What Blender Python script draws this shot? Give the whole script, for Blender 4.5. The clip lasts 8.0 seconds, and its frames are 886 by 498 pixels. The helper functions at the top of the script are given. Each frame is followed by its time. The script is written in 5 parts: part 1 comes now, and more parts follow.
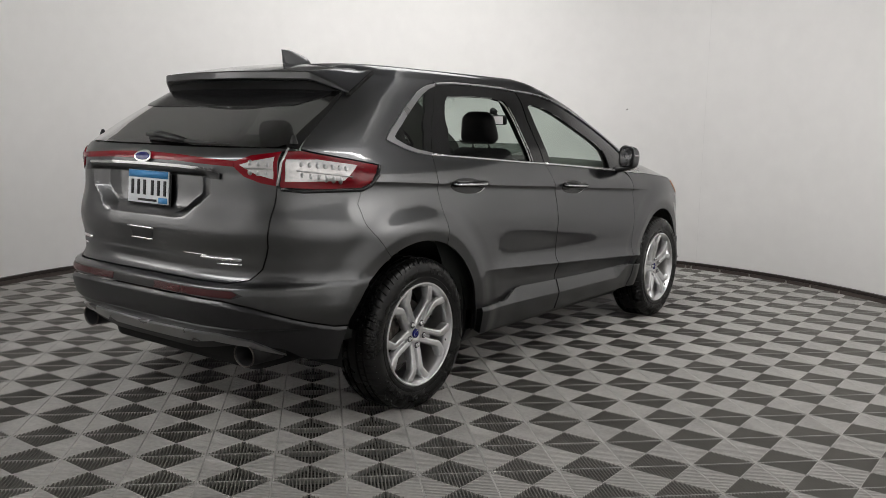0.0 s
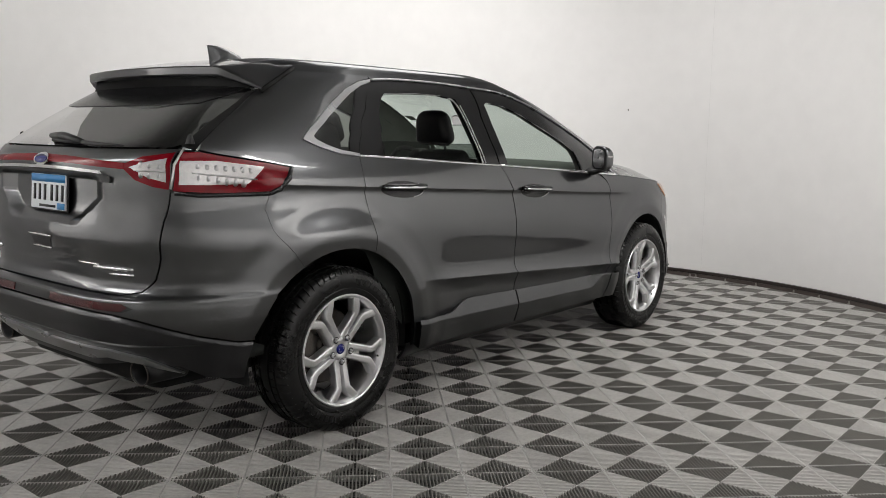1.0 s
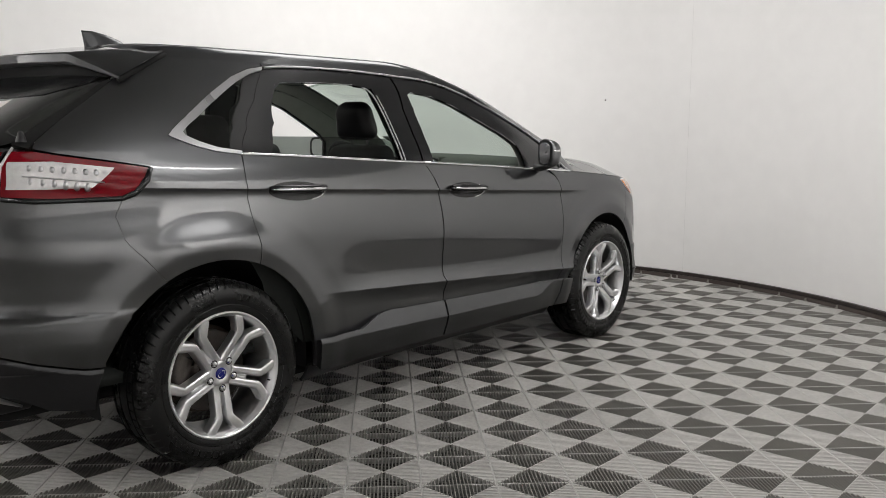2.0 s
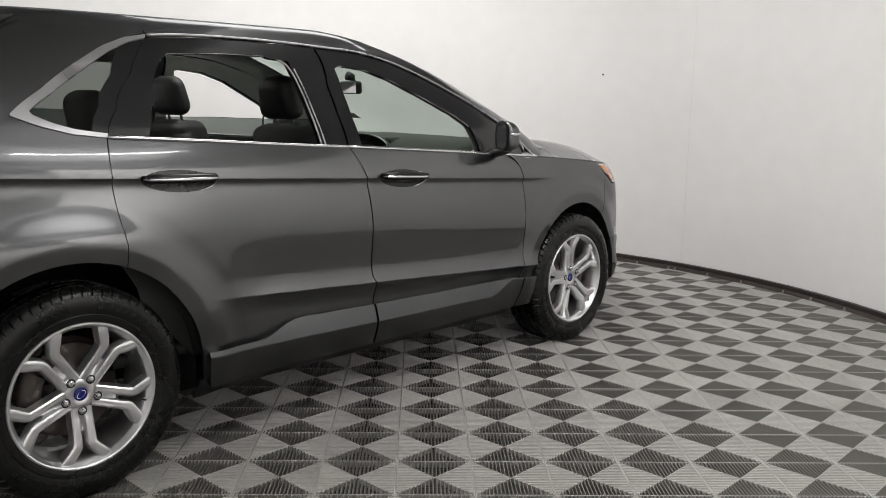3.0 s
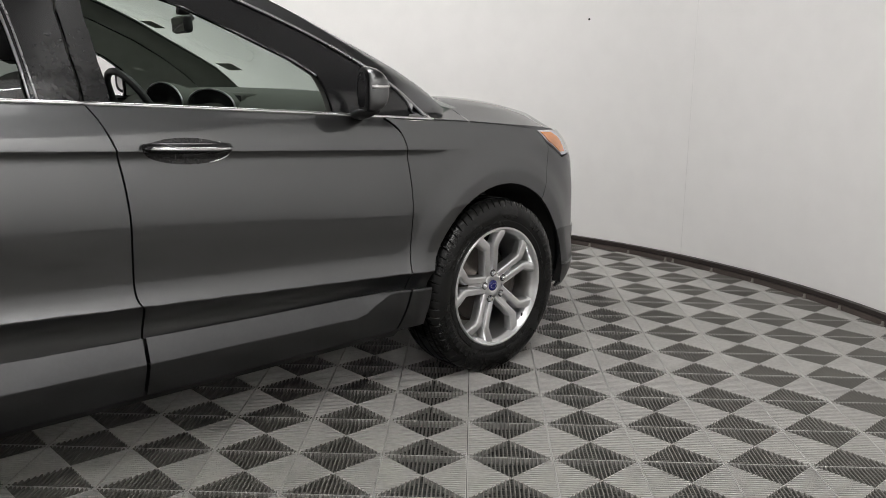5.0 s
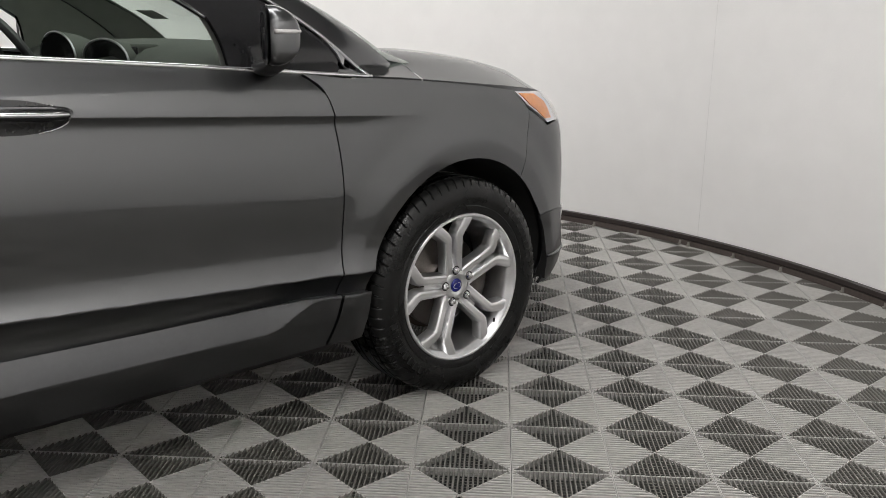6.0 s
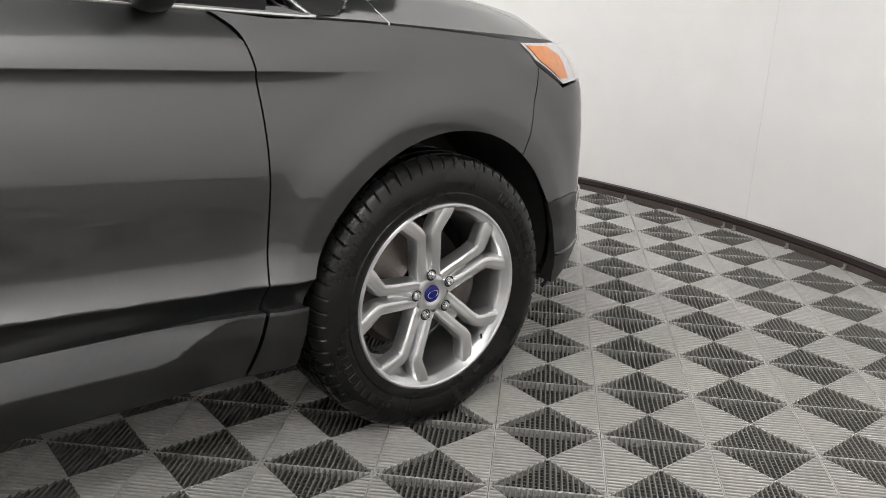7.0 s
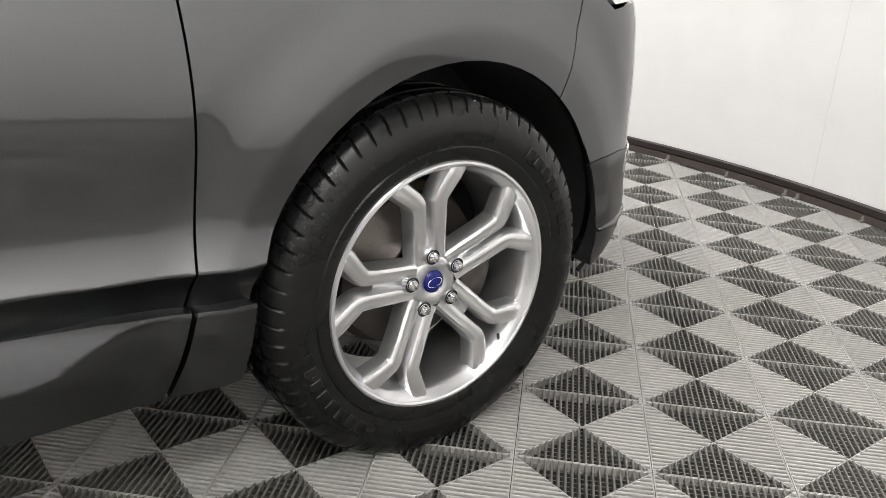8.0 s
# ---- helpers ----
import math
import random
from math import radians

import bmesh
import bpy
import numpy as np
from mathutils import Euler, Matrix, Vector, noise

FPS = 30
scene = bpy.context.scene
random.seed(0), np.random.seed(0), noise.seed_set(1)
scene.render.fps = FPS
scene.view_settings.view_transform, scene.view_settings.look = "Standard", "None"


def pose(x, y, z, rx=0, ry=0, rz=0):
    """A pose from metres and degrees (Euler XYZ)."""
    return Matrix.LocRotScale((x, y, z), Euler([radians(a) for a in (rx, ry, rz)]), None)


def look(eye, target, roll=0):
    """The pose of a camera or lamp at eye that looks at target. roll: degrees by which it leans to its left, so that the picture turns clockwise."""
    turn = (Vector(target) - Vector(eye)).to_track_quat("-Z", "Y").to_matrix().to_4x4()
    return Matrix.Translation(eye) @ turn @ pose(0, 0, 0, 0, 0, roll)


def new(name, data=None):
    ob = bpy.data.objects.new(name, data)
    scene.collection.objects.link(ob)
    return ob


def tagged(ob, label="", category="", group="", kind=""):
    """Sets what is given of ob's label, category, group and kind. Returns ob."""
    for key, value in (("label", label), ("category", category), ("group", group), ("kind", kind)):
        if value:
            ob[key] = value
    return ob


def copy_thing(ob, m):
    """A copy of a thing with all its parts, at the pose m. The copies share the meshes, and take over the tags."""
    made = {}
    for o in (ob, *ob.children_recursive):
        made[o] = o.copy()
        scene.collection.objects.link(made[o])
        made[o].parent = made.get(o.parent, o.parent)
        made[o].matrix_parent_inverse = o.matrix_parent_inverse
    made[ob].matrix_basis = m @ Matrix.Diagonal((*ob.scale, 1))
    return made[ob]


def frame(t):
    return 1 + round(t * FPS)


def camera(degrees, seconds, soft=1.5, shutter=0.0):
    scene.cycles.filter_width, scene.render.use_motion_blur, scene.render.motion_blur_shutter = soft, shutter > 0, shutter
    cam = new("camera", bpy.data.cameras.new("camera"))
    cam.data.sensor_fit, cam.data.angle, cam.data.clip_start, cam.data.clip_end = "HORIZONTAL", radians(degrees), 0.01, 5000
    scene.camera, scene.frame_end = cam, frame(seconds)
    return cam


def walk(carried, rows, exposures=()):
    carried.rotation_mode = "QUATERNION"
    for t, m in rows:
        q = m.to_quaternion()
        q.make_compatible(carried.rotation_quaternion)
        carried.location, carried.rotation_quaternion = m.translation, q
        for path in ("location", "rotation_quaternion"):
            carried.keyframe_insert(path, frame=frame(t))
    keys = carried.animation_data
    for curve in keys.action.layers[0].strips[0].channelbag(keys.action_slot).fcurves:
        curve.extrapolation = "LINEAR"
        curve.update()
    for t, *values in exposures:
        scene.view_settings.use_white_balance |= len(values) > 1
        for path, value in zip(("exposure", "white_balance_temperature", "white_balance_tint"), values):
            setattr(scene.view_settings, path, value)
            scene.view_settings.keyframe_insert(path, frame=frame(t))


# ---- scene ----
cam = camera(54.37, 8.0, soft=0.8)
PATH = [
    (0, (3.432, -3.206, 1.360), (2.246, -1.621, 1.082), 1.21),
    (0.5, (3.563, -2.913, 1.346), (2.338, -1.357, 1.064), 0.85),
    (1, (3.648, -2.610, 1.332), (2.377, -1.088, 1.067), 0.74),
    (2.5, (3.713, -1.554, 1.337), (2.394, -0.083, 1.028), 0.41),
    (3, (3.680, -1.194, 1.379), (2.329, 0.239, 1.032), 0.91),
    (3.5, (3.656, -0.788, 1.330), (2.276, 0.617, 0.982), 0.59),
    (4, (3.592, -0.428, 1.329), (2.212, 0.973, 0.964), 0.71),
    (4.5, (3.464, -0.068, 1.313), (2.058, 1.301, 0.925), 0.68),
    (6, (2.947, 0.952, 1.226), (1.499, 2.236, 0.722), 0.61),
    (6.5, (2.739, 1.272, 1.202), (1.287, 2.532, 0.651), 1.20),
    (7, (2.539, 1.529, 1.195), (1.066, 2.728, 0.567), 2.29),
    (7.5, (2.307, 1.749, 1.126), (0.816, 2.894, 0.442), 2.11),
    (8, (2.117, 1.901, 1.044), (0.647, 3.049, 0.320), 3.17),
]
walk(cam, [(t, look(eye, target, roll)) for t, eye, target, roll in PATH],
     [(0.0, -0.27), (1.0, -0.10), (2.5, -0.05), (4.5, -0.16), (6.0, 0.02), (6.5, 0.06), (7.0, 0.28), (8.0, 0.68)])

# ---------------------------------------------------------------- light
world = bpy.data.worlds.new("studio_world")
scene.world = world
world.use_nodes = True
world.node_tree.nodes["Background"].inputs[0].default_value = (0.9, 0.95, 1.0, 1)
world.node_tree.nodes["Background"].inputs[1].default_value = 0.02

ROOM_C, ROOM_R, CEIL = (0.0, 1.40), 3.86, 3.40
SPECK = (97.7, 1.59)                                          # bearing and height of the speck


def area_lamp(name, x, y, z, sx, sy, watts, rx=0, ry=0, colour=(1.0, 0.985, 0.965)):
    d = bpy.data.lights.new(name, "AREA")
    d.shape, d.size, d.size_y, d.energy, d.color = "RECTANGLE", sx, sy, watts, colour
    ob = new(name, d)
    ob.matrix_world = pose(x, y, z, rx, ry)
    return ob


# unseen lamps added over and round the car, turned outwards to brighten the walls
area_lamp("wall_fill_light", 0.5, 1.9, CEIL - 0.10, 4.0, 0.35, 75, rx=68)
area_lamp("wall_fill_light", 3.05, 1.35, CEIL - 0.10, 0.35, 1.5, 86, ry=-38)
area_lamp("wall_fill_light", -0.9, 2.2, CEIL - 0.10, 0.35, 2.8, 68, ry=62)
area_lamp("wall_fill_light", 4.3, -0.9, CEIL - 0.10, 0.35, 5.2, 96, ry=-72)
area_lamp("wall_fill_light", 1.0, -4.6, CEIL - 0.10, 5.0, 0.35, 60, rx=-55)
area_lamp("wall_fill_light", -3.5, -3.0, CEIL - 0.10, 0.35, 3.0, 190, ry=38)
# unseen long lamps added under the ceiling: over the car's front, along its right side, and behind it
area_lamp("ceiling_fill_light", 0.0, 2.35, CEIL - 0.05, 1.2, 2.0, 34)
area_lamp("ceiling_fill_light", 3.25, 0.1, CEIL - 0.05, 0.9, 4.2, 14)
area_lamp("ceiling_fill_light", -1.0, -3.8, CEIL - 0.05, 4.2, 0.8, 100)
# ---------------------------------------------------------------- materials
def mat(name, colour, rough=0.5, metal=0.0, coat=0.0, noise_scale=0.0, noise_amount=0.0, bump=0.0, bump_scale=60.0, emit=0.0,
        rough_var=0.0, spec=0.5, per_object=0.0):
    """A procedural surface: base colour with two scales of variation, roughness variation and fine relief."""
    m = bpy.data.materials.new(name)
    m.use_nodes = True
    nt = m.node_tree
    b = nt.nodes["Principled BSDF"]
    b.inputs["Base Color"].default_value = (*colour, 1)
    b.inputs["Roughness"].default_value = rough
    b.inputs["Metallic"].default_value = metal
    b.inputs["Coat Weight"].default_value = coat
    b.inputs["Coat Roughness"].default_value = 0.05
    b.inputs["Coat IOR"].default_value = 1.6
    b.inputs["Specular IOR Level"].default_value = spec
    if emit:
        b.inputs["Emission Color"].default_value = (*colour, 1)
        b.inputs["Emission Strength"].default_value = emit
    tc = nt.nodes.new("ShaderNodeTexCoord")
    if noise_amount or per_object:
        n1 = nt.nodes.new("ShaderNodeTexNoise")
        n1.inputs["Scale"].default_value, n1.inputs["Detail"].default_value = noise_scale or 3.0, 6.0
        n2 = nt.nodes.new("ShaderNodeTexNoise")
        n2.inputs["Scale"].default_value, n2.inputs["Detail"].default_value = (noise_scale or 3.0) * 14, 4.0
        nt.links.new(tc.outputs["Object"], n1.inputs["Vector"])
        nt.links.new(tc.outputs["Object"], n2.inputs["Vector"])
        add = nt.nodes.new("ShaderNodeMath")
        add.operation = "ADD"
        nt.links.new(n1.outputs["Fac"], add.inputs[0])
        nt.links.new(n2.outputs["Fac"], add.inputs[1])
        last = add.outputs[0]
        mr = nt.nodes.new("ShaderNodeMapRange")
        mr.inputs["From Min"].default_value, mr.inputs["From Max"].default_value = 0.6, 1.4
        mr.inputs["To Min"].default_value, mr.inputs["To Max"].default_value = 1 - noise_amount, 1 + noise_amount
        nt.links.new(last, mr.inputs["Value"])
        last = mr.outputs[0]
        if per_object:
            oi = nt.nodes.new("ShaderNodeObjectInfo")
            m2 = nt.nodes.new("ShaderNodeMapRange")
            m2.inputs["To Min"].default_value, m2.inputs["To Max"].default_value = 1 - per_object, 1 + per_object
            nt.links.new(oi.outputs["Random"], m2.inputs["Value"])
            mu = nt.nodes.new("ShaderNodeMath")
            mu.operation = "MULTIPLY"
            nt.links.new(last, mu.inputs[0])
            nt.links.new(m2.outputs[0], mu.inputs[1])
            last = mu.outputs[0]
        vm = nt.nodes.new("ShaderNodeVectorMath")
        vm.operation = "SCALE"
        vm.inputs[0].default_value = colour
        nt.links.new(last, vm.inputs["Scale"])
        nt.links.new(vm.outputs[0], b.inputs["Base Color"])
    if rough_var:
        n3 = nt.nodes.new("ShaderNodeTexNoise")
        n3.inputs["Scale"].default_value, n3.inputs["Detail"].default_value = 7.0, 8.0
        nt.links.new(tc.outputs["Object"], n3.inputs["Vector"])
        m3 = nt.nodes.new("ShaderNodeMapRange")
        m3.inputs["From Min"].default_value, m3.inputs["From Max"].default_value = 0.3, 0.7
        m3.inputs["To Min"].default_value, m3.inputs["To Max"].default_value = rough - rough_var, rough + rough_var
        nt.links.new(n3.outputs["Fac"], m3.inputs["Value"])
        nt.links.new(m3.outputs[0], b.inputs["Roughness"])
    if bump:
        n4 = nt.nodes.new("ShaderNodeTexNoise")
        n4.inputs["Scale"].default_value, n4.inputs["Detail"].default_value = bump_scale, 5.0
        nt.links.new(tc.outputs["Object"], n4.inputs["Vector"])
        bp = nt.nodes.new("ShaderNodeBump")
        bp.inputs["Strength"].default_value, bp.inputs["Distance"].default_value = bump, 0.004
        nt.links.new(n4.outputs["Fac"], bp.inputs["Height"])
        nt.links.new(bp.outputs[0], b.inputs["Normal"])
    return m


def glass(name, colour, strength=1.0):
    """Thin car glass: a clear tint with a glossy surface reflection."""
    m = bpy.data.materials.new(name)
    m.use_nodes = True
    nt = m.node_tree
    nt.nodes.remove(nt.nodes["Principled BSDF"])
    out = nt.nodes["Material Output"]
    tr, gl, mix, lw = (nt.nodes.new("ShaderNode" + k) for k in ("BsdfTransparent", "BsdfGlossy", "MixShader", "LayerWeight"))
    tr.inputs[0].default_value = (*colour, 1)
    gl.inputs["Roughness"].default_value = 0.01
    lw.inputs["Blend"].default_value = 0.5
    pw, ma = nt.nodes.new("ShaderNodeMath"), nt.nodes.new("ShaderNodeMath")
    pw.operation, pw.inputs[1].default_value = "POWER", 4.0
    ma.operation, ma.inputs[1].default_value, ma.inputs[2].default_value = "MULTIPLY_ADD", 0.8 * strength, 0.05 * strength
    nt.links.new(lw.outputs["Facing"], pw.inputs[0])
    nt.links.new(pw.outputs[0], ma.inputs[0])
    nt.links.new(ma.outputs[0], mix.inputs[0])
    nt.links.new(tr.outputs[0], mix.inputs[1])
    nt.links.new(gl.outputs[0], mix.inputs[2])
    nt.links.new(mix.outputs[0], out.inputs["Surface"])
    return m


M_WALL = mat("white_wall_paint", (0.80, 0.79, 0.78), 0.75, noise_scale=0.5, noise_amount=0.03, bump=0.15, bump_scale=90)
M_SEAM = mat("grey_wall_joint", (0.735, 0.725, 0.715), 0.75, noise_scale=2.0, noise_amount=0.08)
M_CEIL = mat("grey_ceiling_paint", (0.42, 0.42, 0.42), 0.8, noise_scale=0.6, noise_amount=0.03)
M_TRIM = mat("dark_brown_vinyl", (0.030, 0.022, 0.020), 0.45, noise_scale=4, noise_amount=0.25, rough_var=0.12)
M_FOOT = mat("brown_foot_strip", (0.075, 0.060, 0.053), 0.55, noise_scale=5, noise_amount=0.3, rough_var=0.1)
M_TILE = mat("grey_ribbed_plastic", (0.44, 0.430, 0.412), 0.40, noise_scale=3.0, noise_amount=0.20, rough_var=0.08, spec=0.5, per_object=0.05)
# same plastic again, with the shade between its ribs put into the colour
M_TILE_SHADED = mat("shaded_grey_ribbed_plastic", (0.150, 0.143, 0.129), 0.45, noise_scale=3.0, noise_amount=0.16, rough_var=0.08, per_object=0.05)
M_UNDER = mat("dark_subfloor", (0.02, 0.02, 0.019), 0.9, noise_scale=3, noise_amount=0.3)
M_PAINT = mat("dark_grey_metallic_paint", (0.108, 0.110, 0.114), 0.29, metal=1.0, coat=1.0, noise_scale=400, noise_amount=0.05)
paint_surface = M_PAINT.node_tree.nodes["Principled BSDF"]
paint_surface.inputs["Specular Tint"].default_value = (0.22, 0.22, 0.23, 1)        # dark flakes stay dark at a flat angle
paint_surface.inputs["Coat Roughness"].default_value = 0.045
M_SATIN = mat("satin_dark_grey_plastic", (0.075, 0.077, 0.080), 0.36, metal=1.0, coat=0.7, noise_scale=6, noise_amount=0.05)
M_BUMPER = mat("satin_black_bumper_plastic", (0.024, 0.024, 0.026), 0.38, metal=0.4, coat=0.3, noise_scale=6, noise_amount=0.08)
M_BLACK = mat("black_trim_plastic", (0.012, 0.012, 0.013), 0.45, noise_scale=8, noise_amount=0.15, bump=0.1, bump_scale=300)
M_GLOSS = mat("gloss_black", (0.014, 0.014, 0.015), 0.18, noise_scale=5, noise_amount=0.1, spec=0.5)
M_LINER = mat("wheel_liner_black", (0.008, 0.008, 0.008), 0.9, noise_scale=5, noise_amount=0.3)
M_CHROME = mat("chrome", (0.85, 0.85, 0.86), 0.08, metal=1.0, rough_var=0.04)
M_SATINCHROME = mat("satin_aluminium_trim", (0.50, 0.50, 0.51), 0.30, metal=1.0, rough_var=0.06)
M_ALLOY = mat("silver_painted_alloy", (0.86, 0.86, 0.87), 0.31, metal=0.95, coat=0.5, noise_scale=30, noise_amount=0.03)
M_RUBBER = mat("black_tyre_rubber", (0.009, 0.009, 0.009), 0.27, noise_scale=6, noise_amount=0.25, rough_var=0.12, spec=0.32, bump=0.1, bump_scale=120)
M_STEEL = mat("brake_steel", (0.10, 0.088, 0.080), 0.45, metal=0.8, noise_scale=14, noise_amount=0.25)
M_RUST = mat("brown_brake_dust", (0.06, 0.043, 0.032), 0.6, metal=0.5, noise_scale=10, noise_amount=0.3)
M_LEATHER = mat("black_leather", (0.018, 0.018, 0.019), 0.5, noise_scale=10, noise_amount=0.2, bump=0.3, bump_scale=220)
M_DASH = mat("charcoal_dashboard", (0.030, 0.033, 0.031), 0.7, spec=0.15, noise_scale=10, noise_amount=0.15, bump=0.25, bump_scale=260)
M_DASHTOP = mat("grey_green_dashboard_skin", (0.080, 0.085, 0.075), 0.65, spec=0.2, noise_scale=10, noise_amount=0.15, bump=0.25, bump_scale=260)
M_HEAD = mat("grey_headliner_cloth", (0.33, 0.32, 0.30), 0.95, noise_scale=20, noise_amount=0.08)
M_PILLAR = mat("grey_pillar_cloth", (0.24, 0.25, 0.225), 0.9, noise_scale=20, noise_amount=0.08)
M_REDLENS = mat("red_lamp_lens", (0.21, 0.0015, 0.008), 0.12, spec=0.25, coat=0.15, noise_scale=30, noise_amount=0.15)
M_REFLECTOR = mat("dark_red_reflector", (0.055, 0.004, 0.006), 0.25, noise_scale=60, noise_amount=0.2)
M_CLEARLAMP = mat("clear_lamp_reflector", (0.74, 0.72, 0.72), 0.22, metal=0.4, coat=1.0, noise_scale=50, noise_amount=0.2)
M_AMBER = mat("amber_reflector", (0.75, 0.24, 0.04), 0.15, coat=1.0, noise_scale=60, noise_amount=0.15)
M_BLUE = mat("dark_blue_enamel", (0.010, 0.014, 0.150), 0.25, spec=0.35, coat=0.2)
M_PLATE = mat("white_plate", (0.75, 0.78, 0.80), 0.4, noise_scale=20, noise_amount=0.05)
M_PLATEBLUE = mat("blue_plate_print", (0.06, 0.28, 0.60), 0.4, noise_scale=20, noise_amount=0.1)
M_CLIP = mat("grey_clip_plastic", (0.24, 0.225, 0.205), 0.5)
M_INK = mat("black_ink", (0.012, 0.012, 0.014), 0.5)
G_CLEAR = glass("green_tinted_windscreen_glass", (0.60, 0.68, 0.63))
G_DARK = glass("privacy_tinted_glass", (0.22, 0.24, 0.22))
G_PANE = glass("grey_green_tinted_glass", (0.24, 0.27, 0.25))
G_REAR = glass("dark_rear_glass", (0.075, 0.078, 0.075), 2.6)

# ---------------------------------------------------------------- mesh helpers
def link(name, bm, material, parent=None, label="", smooth=True, normals=None):
    me = bpy.data.meshes.new(name)
    bm.to_mesh(me)
    bm.free()
    for m in material if isinstance(material, (list, tuple)) else (material,):
        me.materials.append(m)
    if smooth:
        me.polygons.foreach_set("use_smooth", [True] * len(me.polygons))
    ob = new(name, me)
    if parent:
        ob.parent = parent
    if label:
        ob["label"] = label
    return ob


def part(name, bm, material, parent, label="", smooth=True):
    return link(name, bm, material, parent, label, smooth)


def autosmooth(ob, degrees=35):
    """Sharp edges where faces meet at more than the angle."""
    me = ob.data
    bm = bmesh.new()
    bm.from_mesh(me)
    for e in bm.edges:
        e.smooth = len(e.link_faces) == 2 and e.calc_face_angle(0) < radians(degrees)
    bm.to_mesh(me)
    bm.free()
    return ob


def add_box(bm, x0, x1, y0, y1, z0, z1, bevel=0.0, m=None):
    """A box, with bevelled edges, in an existing bmesh."""
    b = bmesh.new()
    bmesh.ops.create_cube(b, size=1)
    for v in b.verts:
        v.co = Vector(((x0 + x1) / 2 + v.co.x * (x1 - x0), (y0 + y1) / 2 + v.co.y * (y1 - y0), (z0 + z1) / 2 + v.co.z * (z1 - z0)))
    if bevel:
        bmesh.ops.bevel(b, geom=list(b.edges), offset=bevel, segments=2, affect="EDGES", profile=0.6)
    if m is not None:
        b.transform(m)
    merge(bm, b)
    return bm


def merge(bm, other):
    me = bpy.data.meshes.new("tmp")
    other.to_mesh(me)
    other.free()
    bm.from_mesh(me)
    bpy.data.meshes.remove(me)


def box(x0, x1, y0, y1, z0, z1, bevel=0.0, m=None):
    return add_box(bmesh.new(), x0, x1, y0, y1, z0, z1, bevel, m)


def grid(fn, us, vs, closed_u=False, closed_v=False):
    """A bmesh of quads over fn(u, v)."""
    bm = bmesh.new()
    vv = [[bm.verts.new(fn(u, v)) for v in vs] for u in us]
    nu, nv = len(us), len(vs)
    for i in range(nu if closed_u else nu - 1):
        for j in range(nv if closed_v else nv - 1):
            a, b, c, d = vv[i][j], vv[(i + 1) % nu][j], vv[(i + 1) % nu][(j + 1) % nv], vv[i][(j + 1) % nv]
            try:
                bm.faces.new((a, b, c, d))
            except ValueError:
                pass
    return bm


def tube(points, radius, sides=8, flat=1.0, cap=True):
    """A round bar along points; radius may be a list."""
    bm = bmesh.new()
    pts = [Vector(p) for p in points]
    rings, up = [], Vector((0, 0, 1))
    for i, p in enumerate(pts):
        d = (pts[min(i + 1, len(pts) - 1)] - pts[max(i - 1, 0)]).normalized()
        a = d.cross(up)
        a = a.normalized() if a.length > 1e-4 else Vector((1, 0, 0))
        b = a.cross(d).normalized()
        r = radius[i] if isinstance(radius, (list, tuple)) else radius
        rings.append([bm.verts.new(p + a * math.cos(k * 2 * math.pi / sides) * r + b * math.sin(k * 2 * math.pi / sides) * r * flat) for k in range(sides)])
    for r0, r1 in zip(rings, rings[1:]):
        for k in range(sides):
            bm.faces.new((r0[k], r0[(k + 1) % sides], r1[(k + 1) % sides], r1[k]))
    if cap:
        bm.faces.new(rings[0][::-1])
        bm.faces.new(rings[-1])
    return bm


def lathe(profile, steps=64, axis="x"):
    """A turned shape: profile of (radius, height along the axis)."""
    def f(u, v):
        r, h = profile[v]
        a = 2 * math.pi * u / steps
        return (h, r * math.cos(a), r * math.sin(a))
    return grid(f, range(steps), range(len(profile)), closed_u=True)


def spline(points, n=8, closed=False):
    """Catmull-Rom curve through points."""
    pts = [np.array(p, float) for p in points]
    out, k = [], len(pts)
    for i in range(k if closed else k - 1):
        p0, p1, p2, p3 = (pts[(i + j) % k] if closed else pts[min(max(i + j, 0), k - 1)] for j in (-1, 0, 1, 2))
        for s in range(n):
            t = s / n
            out.append(0.5 * (2 * p1 + (p2 - p0) * t + (2 * p0 - 5 * p1 + 4 * p2 - p3) * t**2 + (3 * p1 - p0 - 3 * p2 + p3) * t**3))
    if not closed:
        out.append(pts[-1])
    return [tuple(p) for p in out]

# ---------------------------------------------------------------- room
def structure(ob, label="", category=""):
    return tagged(ob, label, category, kind="structure")


ARC0, ARC1 = -6.0, 238.0      # the curved wall stands between these bearings, seen from its centre


def on_arc(deg, r):
    return ROOM_C[0] + r * math.cos(radians(deg)), ROOM_C[1] + r * math.sin(radians(deg))


def curved_strip(r0, r1, z0, z1, steps=160):
    """A closed bent bar between two radii and two heights."""
    prof = ((r0, z0), (r0, z1), (r1, z1), (r1, z0))
    return grid(lambda u, v: (*on_arc(ARC0 + (ARC1 - ARC0) * u / steps, prof[v][0]), prof[v][1]), range(steps + 1), range(4), closed_v=True)


wall_curved = structure(link("wall_curved", curved_strip(ROOM_R, ROOM_R + 0.12, 0.0, 2.80), M_WALL), "smooth white curved studio wall", "wall")
autosmooth(wall_curved, 40)

# ---------------------------------------------------------------- the car's skin
# y runs to the front of the car (rear axle 0, front axle 2.85), x to its right side.
AXLE = 2.85


